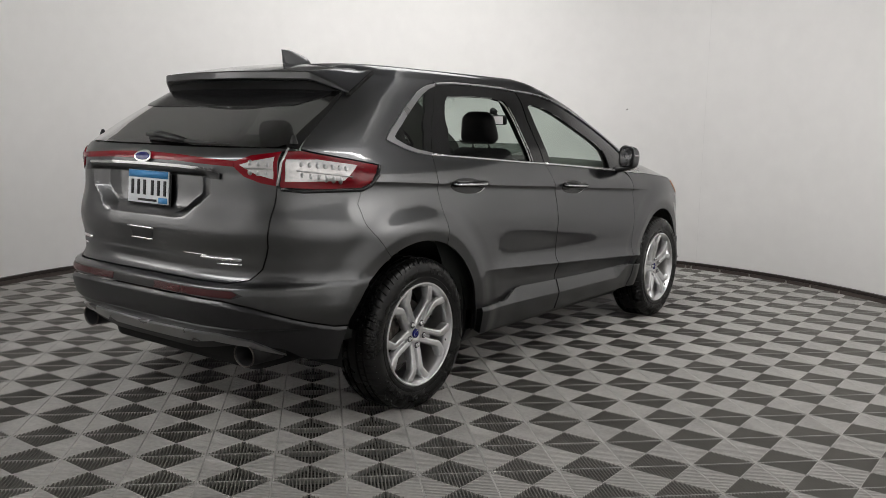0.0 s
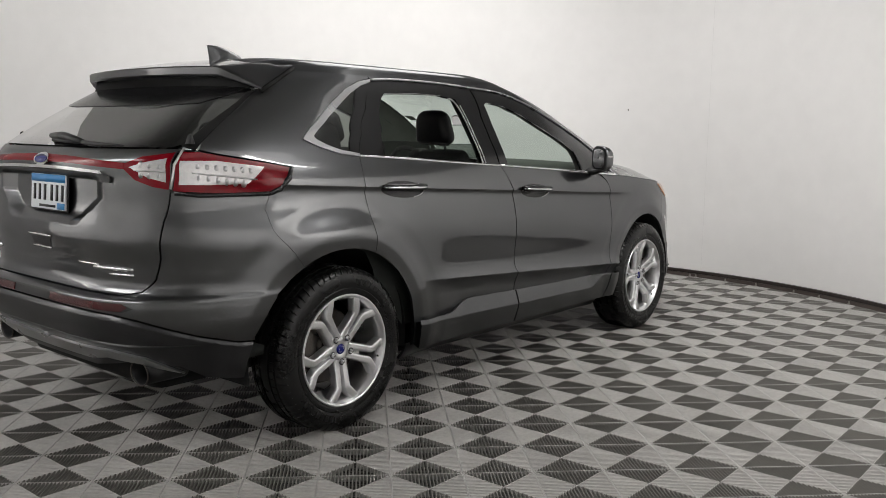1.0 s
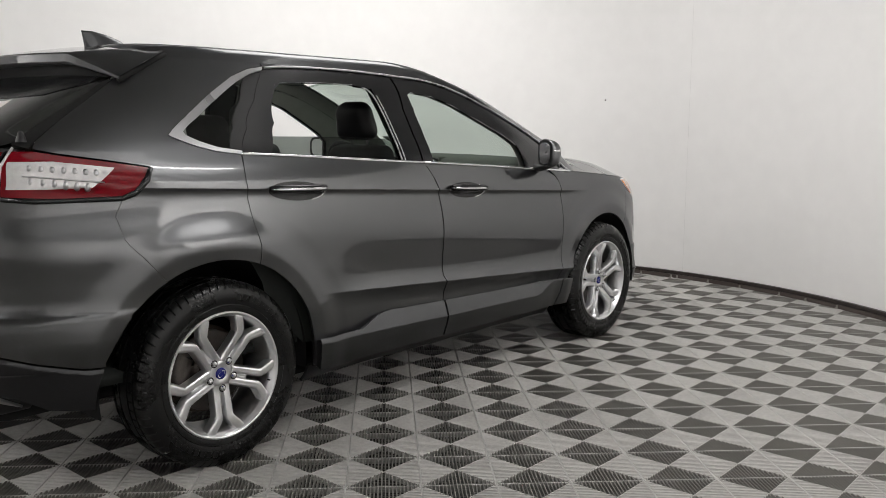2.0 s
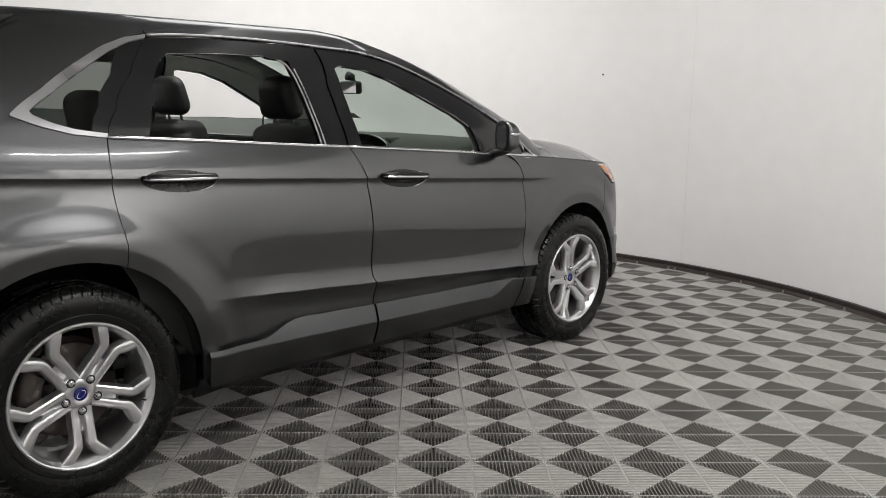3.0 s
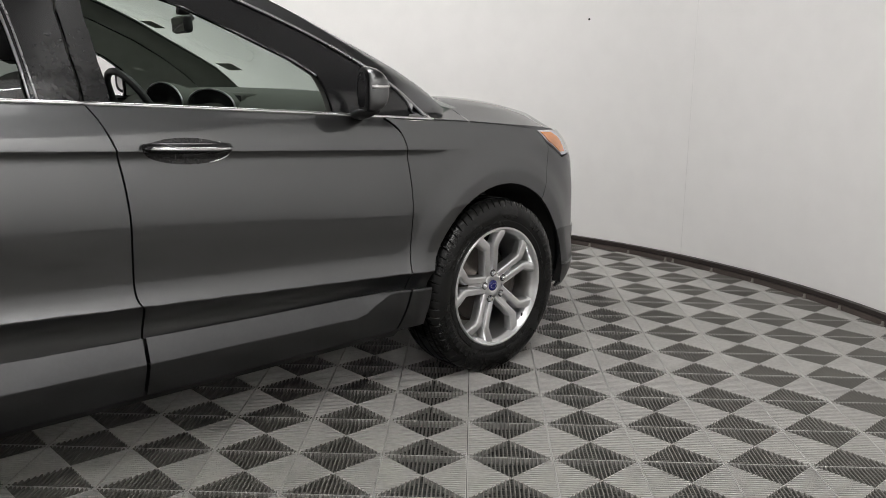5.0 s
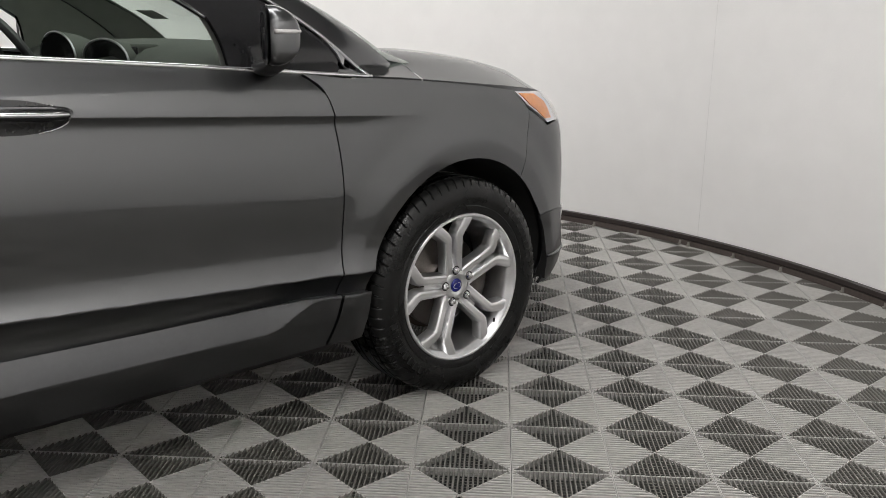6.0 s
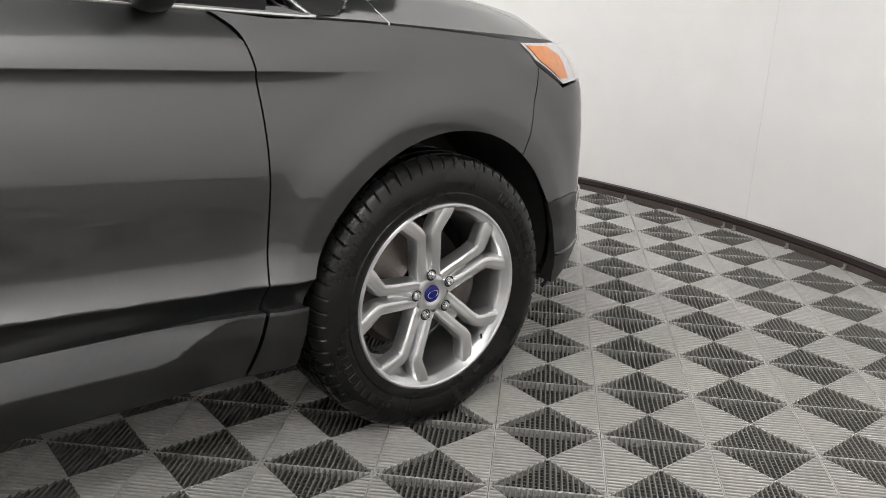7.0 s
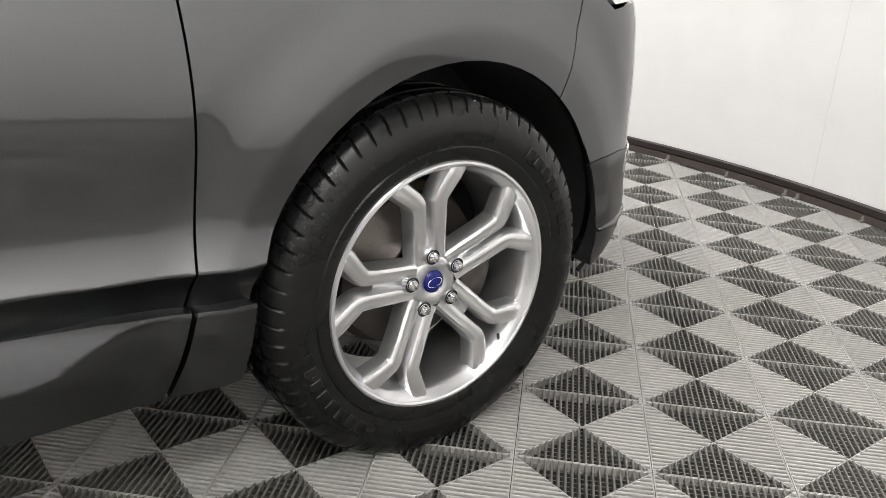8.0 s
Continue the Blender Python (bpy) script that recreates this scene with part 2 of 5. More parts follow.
def curve(*pairs):
    xs, ys = zip(*pairs)
    xs, ys = np.array(xs, float), np.array(ys, float)
    d = np.gradient(ys, xs)

    def f(x):
        x = min(max(x, xs[0]), xs[-1])
        i = min(int(np.searchsorted(xs, x, "right")) - 1, len(xs) - 2)
        h = xs[i + 1] - xs[i]
        t = (x - xs[i]) / h
        return ((1 + 2 * t) * (1 - t) ** 2 * ys[i] + t * (1 - t) ** 2 * h * d[i] + t * t * (3 - 2 * t) * ys[i + 1] + t * t * (t - 1) * h * d[i + 1])
    return f


def smooth(a, b, x):
    t = min(max((x - a) / (b - a), 0), 1)
    return t * t * (3 - 2 * t)


half_width = curve((0.18, 0.80), (0.25, 0.87), (0.34, 0.905), (0.5, 0.920), (0.62, 0.915), (0.75, 0.912), (0.9, 0.908), (1.0, 0.898), (1.1, 0.878),
                   (1.18, 0.857), (1.24, 0.832), (1.32, 0.790), (1.45, 0.723), (1.57, 0.660), (1.61, 0.632), (1.637, 0.617), (1.653, 0.600), (1.66, 0.578))
rear_end = curve((0.2, -0.72), (0.3, -0.80), (0.40, -0.87), (0.50, -0.925), (0.60, -0.955), (0.655, -0.957), (0.678, -0.947), (0.692, -0.915), (0.71, -0.900), (0.78, -0.894), (0.915, -0.911), (0.945, -0.906), (1.02, -0.886),
                 (1.14, -0.880), (1.22, -0.872), (1.265, -0.825), (1.30, -0.765), (1.40, -0.595), (1.50, -0.42), (1.56, -0.31), (1.60, -0.235), (1.635, -0.18), (1.66, -0.13))
front_low = curve((0.18, 3.52), (0.3, 3.615), (0.45, 3.66), (0.6, 3.670), (0.75, 3.665), (0.88, 3.635), (0.96, 3.575), (1.02, 3.49), (1.075, 3.37))
front_up = curve((1.04, 2.90), (1.10, 2.825), (1.25, 2.59), (1.39, 2.295), (1.50, 2.04), (1.56, 1.86), (1.60, 1.715), (1.635, 1.555), (1.66, 1.36))
rear_n = curve((0.3, 4.6), (1.1, 5.0), (1.2, 5.2), (1.35, 7.0), (1.66, 7.0))


def outline(z, up):
    w = half_width(z)
    r = rear_end(z)
    if up:
        k = smooth(1.02, 1.11, z)
        return w, r, 1.0, front_low(z) * (1 - k) + front_up(z) * k, rear_n(z), 6.0
    return w, r, 1.0, front_low(z), rear_n(z), 6.0


REF_A = np.linspace(-math.pi / 2, math.pi / 2, 4001)
_c, _s = np.cos(REF_A).clip(0, 1), np.sin(REF_A)
_x, _y = 0.9 * _c ** (2 / 4.6), 2.36 * np.sign(_s) * np.abs(_s) ** (2 / 4.6)
REF_Q = np.concatenate([[0], np.cumsum(np.hypot(np.diff(_x), np.diff(_y)))])
REF_Q -= np.interp(0.0, REF_A, REF_Q)


def q_of_angle(a):
    return float(np.interp(a, REF_A, REF_Q))


def char_line(y):
    """Height of the crease that runs along the doors."""
    return 1.0975 - 0.0535 * y


def ridge_line(y):
    return 0.651 - 0.0605 * y


def relief(y, z, up):
    """How far the sides stand proud of the plain outline: creases, hollows, wheel arches."""
    d = 0.0
    c = z - char_line(y)
    fade = smooth(2.72, 2.30, y) * smooth(-0.75, -0.45, y)
    # a lip with a soft hollow under it
    d += fade * 0.0145 * (max(0.0, 1 + c / 0.042) ** 3 if c < 0 else smooth(0.16, 0.0, c))
    r = z - ridge_line(y)
    on = smooth(0.45, 0.85, y) * smooth(2.70, 2.42, y)
    if r > 0:
        d += on * (0.010 - 0.018 * (1 - (1 - min(r / 0.075, 1)) ** 2) + 0.0160 * smooth(0.06, 0.26, r) - 0.0080 * smooth(0.26, 0.44, r))
    else:
        t = min(-r / 0.08, 1)
        d += on * (0.010 - 0.034 * (1 - (1 - t) ** 2))
    # haunch over the rear wheel
    d += 0.036 * smooth(0.80, 0.0, y) * smooth(1.07, 0.86, z) * smooth(0.45, 0.60, z)
    for cy, rr in ((-0.02, 0.468), (2.885, 0.438)):
        rad = math.hypot(y - cy, (z - 0.36))
        u = rad - rr - 0.06
        d += (0.013 - 0.15 * (math.sqrt(u * u + 0.00008) - 0.009)) * smooth(0.16, 0.04, u)
    return d


def rear_relief(x, z):
    """Hollows of the tailgate: the number plate's recess and the step over the bumper."""
    wide = 0.26 + 0.14 * min(max((z - 0.96) / 0.10, 0), 1)
    d = -0.036 * min(max((wide + 0.045 - abs(x)) / 0.090, 0), 1) * min(max((z - 0.942) / 0.048, 0), 1) * smooth(1.150, 1.135, z)
    return d


def skin(q, z, up=False, off=0.0):
    """The point of the skin at the unrolled place q (0: middle of the right side, to the rear below 0) and height z."""
    w, r, mid, f, nr, nf = outline(z, up)
    a = float(np.interp(q, REF_Q, REF_A))
    n = nr if a < 0 else nf
    hl = (mid - r) if a < 0 else (f - mid)
    x = w * max(math.cos(a), 0) ** (2 / n)
    y = mid + math.copysign(hl * abs(math.sin(a)) ** (2 / n), a)
    side = smooth(0.75, 0.97, x / w)
    d = relief(y, z, up) * side + off
    if y < -0.5:
        d += rear_relief(x, z)
    # outward direction in plan
    nx, ny = (x / w) ** (n - 1) / w, math.copysign((abs(y - mid) / hl) ** (n - 1) / hl, y - mid)
    k = math.hypot(nx, ny) or 1
    return Vector((x + d * nx / k, y + d * ny / k, z))


def at_side(y, z, up=False):
    w, r, mid, f, nr, nf = outline(z, up)
    e = (y - mid) / ((mid - r) if y < mid else (f - mid))
    n = nr if y < mid else nf
    a = math.asin(min(abs(e), 1) ** (n / 2))
    return q_of_angle(math.copysign(a, e)), z


def at_rear(x, z, up=False):
    w, r, mid, f, nr, nf = outline(z, up)
    a = -math.acos(min(abs(x) / w, 1) ** (nr / 2))
    q = q_of_angle(a)
    return (q, z) if x >= 0 else (2 * REF_Q[0] - q, z)


def at_front(x, z, up=False):
    w, r, mid, f, nr, nf = outline(z, up)
    a = math.acos(min(abs(x) / w, 1) ** (nf / 2))
    q = q_of_angle(a)
    return (q, z) if x >= 0 else (2 * REF_Q[-1] - q, z)


def full_skin(q, z, up=False, off=0.0):
    """The skin all the way round: past the rear or front middle it goes on along the left side."""
    if q < REF_Q[0]:
        p = skin(2 * REF_Q[0] - q, z, up, off)
        return Vector((-p.x, p.y, p.z))
    if q > REF_Q[-1]:
        p = skin(2 * REF_Q[-1] - q, z, up, off)
        return Vector((-p.x, p.y, p.z))
    return skin(q, z, up, off)


def inset2d(poly, d):
    """A flat polygon, counter-clockwise or not, drawn in by d."""
    n = len(poly)
    area = sum(poly[i][0] * poly[(i + 1) % n][1] - poly[(i + 1) % n][0] * poly[i][1] for i in range(n))
    s = 1 if area > 0 else -1
    out = []
    for i in range(n):
        (x0, y0), (x1, y1), (x2, y2) = poly[i - 1], poly[i], poly[(i + 1) % n]
        ax, ay, bx, by = x1 - x0, y1 - y0, x2 - x1, y2 - y1
        la, lb = math.hypot(ax, ay) or 1, math.hypot(bx, by) or 1
        n1, n2 = (-ay / la * s, ax / la * s), (-by / lb * s, bx / lb * s)
        mx, my = n1[0] + n2[0], n1[1] + n2[1]
        k = max(1 + n1[0] * n2[0] + n1[1] * n2[1], 0.35)
        out.append((x1 + d * mx / k, y1 + d * my / k))
    return out


def dense(poly, step):
    out = []
    for i, (x0, y0) in enumerate(poly):
        x1, y1 = poly[(i + 1) % len(poly)]
        n = max(1, int(math.hypot(x1 - x0, y1 - y0) / step))
        out += [(x0 + (x1 - x0) * k / n, y0 + (y1 - y0) * k / n) for k in range(n)]
    return out


def panel(name, poly, material, parent, label="", up=False, off=0.0, gap=0.002, depth=0.014, step=0.035, zstep=None, mirror=False, surface=None, chamfer=0.0, creases=()):
    """A sheet of the skin: the region poly of the unrolled skin, with edges turned in by depth."""
    surf = surface or (lambda q, z: full_skin(q, z, up, off))
    poly = inset2d(poly, gap) if gap else list(poly)
    rim = dense(poly, step)
    bm = bmesh.new()
    vs = [bm.verts.new((q, z, 0)) for q, z in rim]
    es = [bm.edges.new((vs[i], vs[(i + 1) % len(vs)])) for i in range(len(vs))]
    bmesh.ops.triangle_fill(bm, use_beauty=True, use_dissolve=False, edges=es)
    zs = zstep or step
    q0, q1 = min(p[0] for p in rim), max(p[0] for p in rim)
    z0, z1 = min(p[1] for p in rim), max(p[1] for p in rim)
    for lo, hi, st, axis in ((q0, q1, step, 0), (z0, z1, zs, 1)):
        k = math.floor(lo / st) + 1
        while k * st < hi:
            co, no = [0, 0, 0], [0, 0, 0]
            co[axis], no[axis] = k * st, 1
            bmesh.ops.bisect_plane(bm, geom=list(bm.verts) + list(bm.edges) + list(bm.faces), dist=1e-5, plane_co=co, plane_no=no)
            k += 1
    bmesh.ops.dissolve_limit(bm, angle_limit=0.001, verts=list(bm.verts), edges=[e for e in bm.edges if len(e.link_faces) == 2 and abs(e.verts[0].co.x - e.verts[1].co.x) > 1e-5 and abs(e.verts[0].co.y - e.verts[1].co.y) > 1e-5])
    # rows of edges that follow the creases
    for line in creases:
        shift = [(k, line(full_skin(k, 0.9, up).y)) for k in np.arange(q0 - 0.05, q1 + 0.06, 0.02)]
        ks, ls = [s[0] for s in shift], [s[1] for s in shift]
        for v in bm.verts:
            v.co.y -= float(np.interp(v.co.x, ks, ls))
        for c in (-0.03, -0.012, -0.006, -0.001, 0.004, 0.012, 0.03):
            bmesh.ops.bisect_plane(bm, geom=list(bm.verts) + list(bm.edges) + list(bm.faces), dist=1e-5, plane_co=(0, c, 0), plane_no=(0, 1, 0))
        for v in bm.verts:
            v.co.y += float(np.interp(v.co.x, ks, ls))
    for f in bm.faces:
        if f.normal.z < 0:
            f.normal_flip()
    flat = [v.co.copy() for v in bm.verts]
    bm.verts.index_update()
    sgn = -1 if mirror else 1
    places, normals = [], []
    e = 0.002
    for c in flat:
        p = surf(c.x, c.y)
        nq = surf(c.x + e, c.y) - surf(c.x - e, c.y)
        nz = surf(c.x, c.y + e) - surf(c.x, c.y - e)
        nn = nq.cross(nz)
        nn = nn.normalized() if nn.length > 1e-9 else Vector((1, 0, 0))
        places.append(p)
        normals.append(nn)
    edge_loops = [ed for ed in bm.edges if len(ed.link_faces) == 1]
    for v, p in zip(bm.verts, places):
        v.co = p
    inner = {}
    base_n = {v: normals[v.index] for v in bm.verts}
    rim_faces = []

    def out_dir(v):
        """The way out of the sheet at one of its rim vertices."""
        d = Vector((0, 0, 0))
        for ed in v.link_edges:
            if len(ed.link_faces) == 1:
                lp = ed.link_loops[0]
                t = (lp.link_loop_next.vert.co - lp.vert.co).normalized()
                d += t.cross(base_n[v])
        return d.normalized() if d.length > 1e-6 else d
    if depth:
        for ed in edge_loops:
            for v in ed.verts:
                if v not in inner:
                    a = bm.verts.new(v.co)
                    b = bm.verts.new(v.co - base_n[v] * depth + out_dir(v) * chamfer)
                    inner[v] = (a, b)
        for ed in edge_loops:
            lp = ed.link_loops[0]
            v0, v1 = lp.vert, lp.link_loop_next.vert
            rim_faces.append(bm.faces.new((inner[v1][0], inner[v0][0], inner[v0][1], inner[v1][1])))
    if mirror:
        for v in bm.verts:
            v.co.x = -v.co.x
        for f in bm.faces:
            f.normal_flip()
    bm.verts.index_update()
    cust = [(0.0, 0.0, 0.0)] * len(bm.verts)
    for v, n in base_n.items():
        cust[v.index] = (sgn * n.x, n.y, n.z)
    ob = link(name, bm, material, parent, label)
    ob.data.normals_split_custom_set_from_vertices(cust)
    return ob


def side_poly(points, up=False):
    return [at_side(y, z, up) for y, z in points]


def arch(cy, r, a0, a1, n=18, cz=0.36):
    """Points of a wheel arch, angles from the front, in degrees."""
    return [(cy + r * math.cos(radians(a0 + (a1 - a0) * k / n)), cz + r * math.sin(radians(a0 + (a1 - a0) * k / n))) for k in range(n + 1)]

# ---------------------------------------------------------------- car body
car = tagged(new("car"), "dark grey metallic five-door crossover car parked on grey floor tiles", "car")
REAR_R, FRONT_R, FRONT_C, REAR_C = 0.468, 0.438, 2.885, -0.02


def both(build):
    for mirror in (False, True):
        build(mirror)


RD_REAR = [(0.157, 1.225), (0.146, 1.15), (0.145, 1.06), (0.150, 0.96), (0.160, 0.87)]     # rear edge of the rear door
BD = [(1.203, 1.163), (1.243, 1.10), (1.275, 1.0), (1.29, 0.85), (1.292, 0.70), (1.295, 0.60), (1.315, 0.55), (1.31, 0.46), (1.302, 0.31)]
FD = [(2.255, 1.092), (2.315, 1.05), (2.345, 0.97), (2.362, 0.85), (2.368, 0.72), (2.362, 0.60), (2.350, 0.50), (2.337, 0.43), (2.300, 0.31)]


def clad_top(y):
    return float(np.interp(y, (0.43, 0.73, 0.79, 0.86, 0.92, 1.26, 1.71, 2.13, 2.215, 2.26, 2.45), (0.440, 0.434, 0.458, 0.482, 0.486, 0.475, 0.464, 0.458, 0.461, 0.458, 0.444)))


def clad_low(y):
    """The edge between the cladding's shelf and the face under it."""
    return float(np.interp(y, (0.42, 0.61, 0.84, 1.26, 1.70, 2.09, 2.135, 2.18, 2.235, 2.27, 2.45), (0.418, 0.411, 0.405, 0.396, 0.389, 0.383, 0.394, 0.420, 0.446, 0.447, 0.434)))


def clad_skin(q, z):
    y = full_skin(q, z).y
    hi, lo = clad_top(y), clad_low(y)
    tall = max(hi - lo, 0.006)
    if z >= lo:
        off = 0.042 - 0.40 * tall * min((z - lo) / tall, 1.3)
    else:
        off = 0.042 - 0.004 * min((lo - z) / 0.10, 1.0)
    return full_skin(q, z, False, off)


def shell_and_sides(mirror):
    ra = arch(REAR_C, REAR_R, 76, 12)
    rear_door_low = [(0.44, 0.44), (0.455, 0.31)]
    poly = spline(RD_REAR, 4) + [p for p in arch(REAR_C, REAR_R, 68, 8)] + rear_door_low[1:] + list(reversed(spline(BD, 5))) + [(0.9, 1.180), (0.5, 1.206)]
    rd = panel("rear_door", side_poly(poly, True), M_PAINT, car, up=True, mirror=mirror, step=0.016, zstep=0.010, creases=(char_line, ridge_line))
    poly = spline(BD, 5) + list(reversed(spline(FD, 5))) + [(2.0, 1.111), (1.7, 1.131)]
    fd = panel("front_door", side_poly(poly, True), M_PAINT, car, up=True, mirror=mirror, step=0.02, zstep=0.010, creases=(char_line, ridge_line))
    # front wing
    fa = arch(FRONT_C, FRONT_R, 52, 168)
    poly = spline(FD, 5)[:-3] + [(2.315, 0.34), (2.44, 0.34)] + list(reversed(fa)) + [(3.176, 0.765), (3.200, 0.842), (3.228, 0.938), (3.21, 0.952)] + [(3.152, 1.008), (3.0, 1.028), (2.833, 1.046), (2.637, 1.064), (2.5, 1.073), (2.40, 1.076)]
    panel("front_wing", side_poly(poly), M_PAINT, car, mirror=mirror, step=0.013, zstep=0.011, creases=(char_line, ridge_line))
    # rear quarter with the rear roof pillar
    poly = [(0.157, 1.225), (0.047, 1.238), (-0.038, 1.260), (-0.138, 1.300), (-0.023, 1.382), (0.09, 1.458), (0.229, 1.537), (0.326, 1.574), (0.41, 1.592), (0.41, 1.612), (0.15, 1.612), (-0.05, 1.610),
            (-0.237, 1.523), (-0.387, 1.429), (-0.518, 1.345), (-0.60, 1.285), (-0.62, 1.256), (-0.56, 1.242), (-0.40, 1.216), (-0.250, 1.190), (-0.275, 1.145), (-0.318, 1.100), (-0.36, 1.082)] + \
        [(-0.395, 1.02), (-0.376, 0.934), (-0.319, 0.867), (-0.266, 0.80)] + arch(REAR_C, REAR_R, 118, 68, 12) + list(reversed(spline(RD_REAR, 4)))[:-1]
    panel("rear_quarter", side_poly(poly, True), M_PAINT, car, up=True, mirror=mirror, step=0.013, zstep=0.011, creases=(char_line,))
    # dark inner structure behind the gaps
    poly = [(-0.30, 1.20), (-0.40, 0.80)] + arch(REAR_C, REAR_R + 0.01, 118, 12, 14) + [(0.47, 0.30), (2.25, 0.30), (2.395, 0.34)] + list(reversed(arch(FRONT_C, FRONT_R + 0.01, 20, 168, 14))) + \
        [(3.15, 0.95), (2.5, 1.05), (2.27, 1.085), (1.2, 1.15), (0.1, 1.20)]
    panel("inner_side_panel", side_poly(poly), M_LINER, car, off=-0.030, gap=0, depth=0, mirror=mirror, step=0.12)
    # cladding along the sills, one piece on each door: a lit shelf over a face that turns under
    def clad(name, pts, par, label="satin dark grey lower door cladding"):
        panel(name, side_poly(pts), M_SATIN, par, label, surface=clad_skin, gap=0.0025, mirror=mirror, step=0.02, zstep=0.012, depth=0.040, chamfer=0.001, creases=(clad_low,))
    top = lambda y0, y1: [(y, clad_top(y)) for y in np.linspace(y0, y1, max(3, int((y1 - y0) / 0.04)))]
    clad("door_cladding", [(0.462, 0.290)] + top(0.447, 1.310) + [(1.302, 0.288)], rd)
    clad("door_cladding", [(1.306, 0.288)] + top(1.314, 2.340) + [(2.296, 0.290)], fd)
    clad("wing_cladding", [(2.300, 0.290)] + top(2.344, 2.448) + [(2.428, 0.290)], car, "satin dark grey wing cladding")
    panel("sill", side_poly([(0.47, 0.21), (0.47, 0.300), (2.40, 0.300), (2.40, 0.21)]), M_BLACK, car, "black sill under the doors", off=-0.055, mirror=mirror, step=0.06)


both(shell_and_sides)

# tailgate, bumper
S, R, F = lambda y, z: at_side(y, z, True), lambda x, z: at_rear(x, z, True), lambda x, z: at_front(x, z)
MIR = lambda pts: [(2 * REF_Q[0] - q, z) for q, z in reversed(pts)]
half = [R(0, 0.694), R(0.30, 0.694), R(0.56, 0.692), R(0.63, 0.706), R(0.67, 0.754), R(0.693, 0.843), R(0.700, 0.985), R(0.705, 1.11), R(0.700, 1.250), S(-0.64, 1.254), R(0.69, 1.260), R(0.35, 1.257)]
tailgate = panel("tailgate", half + MIR(half)[:-1] + [], M_PAINT, car, up=True, step=0.012, zstep=0.010, gap=0.0005)
half = [R(0, 0.630), R(0.35, 0.630), R(0.56, 0.622), R(0.66, 0.600), S(-0.66, 0.528), S(-0.536, 0.497), S(-0.462, 0.490)] + [at_side(y, z, True) for y, z in arch(REAR_C, REAR_R, 162, 118, 8)] + [S(-0.266, 0.80), S(-0.319, 0.867), S(-0.376, 0.934), S(-0.395, 1.02), S(-0.36, 1.082), S(-0.58, 1.083), R(0.708, 1.094), R(0.704, 0.985), R(0.697, 0.843), R(0.674, 0.752), R(0.633, 0.702), R(0.56, 0.688), R(0.3, 0.690), R(0, 0.690)]
bumper = panel("rear_bumper", half[:-1] + [R(0, 0.690)] + MIR(half)[1:-1], M_PAINT, car, up=True, step=0.02, zstep=0.008, gap=0.0005)
half = [R(0, 0.36), R(0.30, 0.36), R(0.50, 0.40), R(0.60, 0.42), R(0.72, 0.40), S(-0.62, 0.345), S(-0.485, 0.33), S(-0.488, 0.40), S(-0.466, 0.487), S(-0.536, 0.494), S(-0.66, 0.525), R(0.66, 0.597), R(0.56, 0.619), R(0.35, 0.627), R(0, 0.627)]
SHELF = sorted((q - REF_Q[0], z) for q, z in (R(0, 0.627), R(0.35, 0.627), R(0.56, 0.619), R(0.66, 0.597), S(-0.66, 0.525), S(-0.536, 0.494), S(-0.466, 0.487)))


def bumper_skin(q, z):
    """Lower bumper: a shelf along its top edge, a step in the rear face over the silver rim."""
    u = abs(q - REF_Q[0])
    d = float(np.interp(u, [p[0] for p in SHELF], [p[1] for p in SHELF])) - z
    off = 0.002 + 0.014 * min(max(d / 0.018, 0), 1) - 0.016 * smooth(0.502, 0.488, z) * smooth(1.0, 0.75, u)
    return full_skin(q, z, True, off)


panel("bumper_cladding", half[:-1] + [R(0, 0.627)] + MIR(half)[1:-1], M_BUMPER, car, "satin black lower bumper", surface=bumper_skin, gap=0.003, step=0.025, zstep=0.007, depth=0.016, chamfer=0.002)

# rear window and its black surround
half = [R(0, 1.261), R(0.40, 1.262), R(0.68, 1.264), S(-0.585, 1.300), S(-0.46, 1.385), S(-0.34, 1.47), S(-0.25, 1.525), R(0.54, 1.560), R(0, 1.575)]
panel("rear_window", half[:-1] + [R(0, 1.575)] + MIR(half)[1:-1], G_REAR, car, "dark tinted rear window glass", up=True, off=-0.004, step=0.05)
# windscreen
FU = lambda x, z: at_front(x, z, True)
MIF = lambda pts: [(2 * REF_Q[-1] - q, z) for q, z in reversed(pts)]
half = [FU(0, 1.61), FU(0.45, 1.605), FU(0.565, 1.590), FU(0.615, 1.50), FU(0.660, 1.38), FU(0.705, 1.25), FU(0.750, 1.13), FU(0.72, 1.08), FU(0.4, 1.06), FU(0, 1.05)]
panel("windscreen", half[:-1] + MIF(half)[:-1], G_CLEAR, car, "green-tinted windscreen glass", up=True, off=-0.004, step=0.06)

# roof
def roof_point(u, v):
    q = REF_Q[0] + (REF_Q[-1] - REF_Q[0]) * (u % 200) / 100 if u <= 100 else 2 * REF_Q[-1] - (REF_Q[0] + (REF_Q[-1] - REF_Q[0]) * (u - 0) / 100)
    k = v / 14
    if k < 0.3:
        z = 1.605 + (1.66 - 1.605) * math.sin(k / 0.3 * math.pi / 2)
        return full_skin(q, z, True)
    p = full_skin(q, 1.66, True)
    s = 1 - (k - 0.3) / 0.7
    return Vector((p.x * s, 0.55 + (p.y - 0.55) * s, 1.66 + 0.014 * (1 - s ** 2)))


bm = grid(roof_point, range(200), range(15), closed_u=True)
bmesh.ops.remove_doubles(bm, verts=list(bm.verts), dist=1e-5)
bmesh.ops.recalc_face_normals(bm, faces=list(bm.faces))
part("roof", bm, M_PAINT, car)

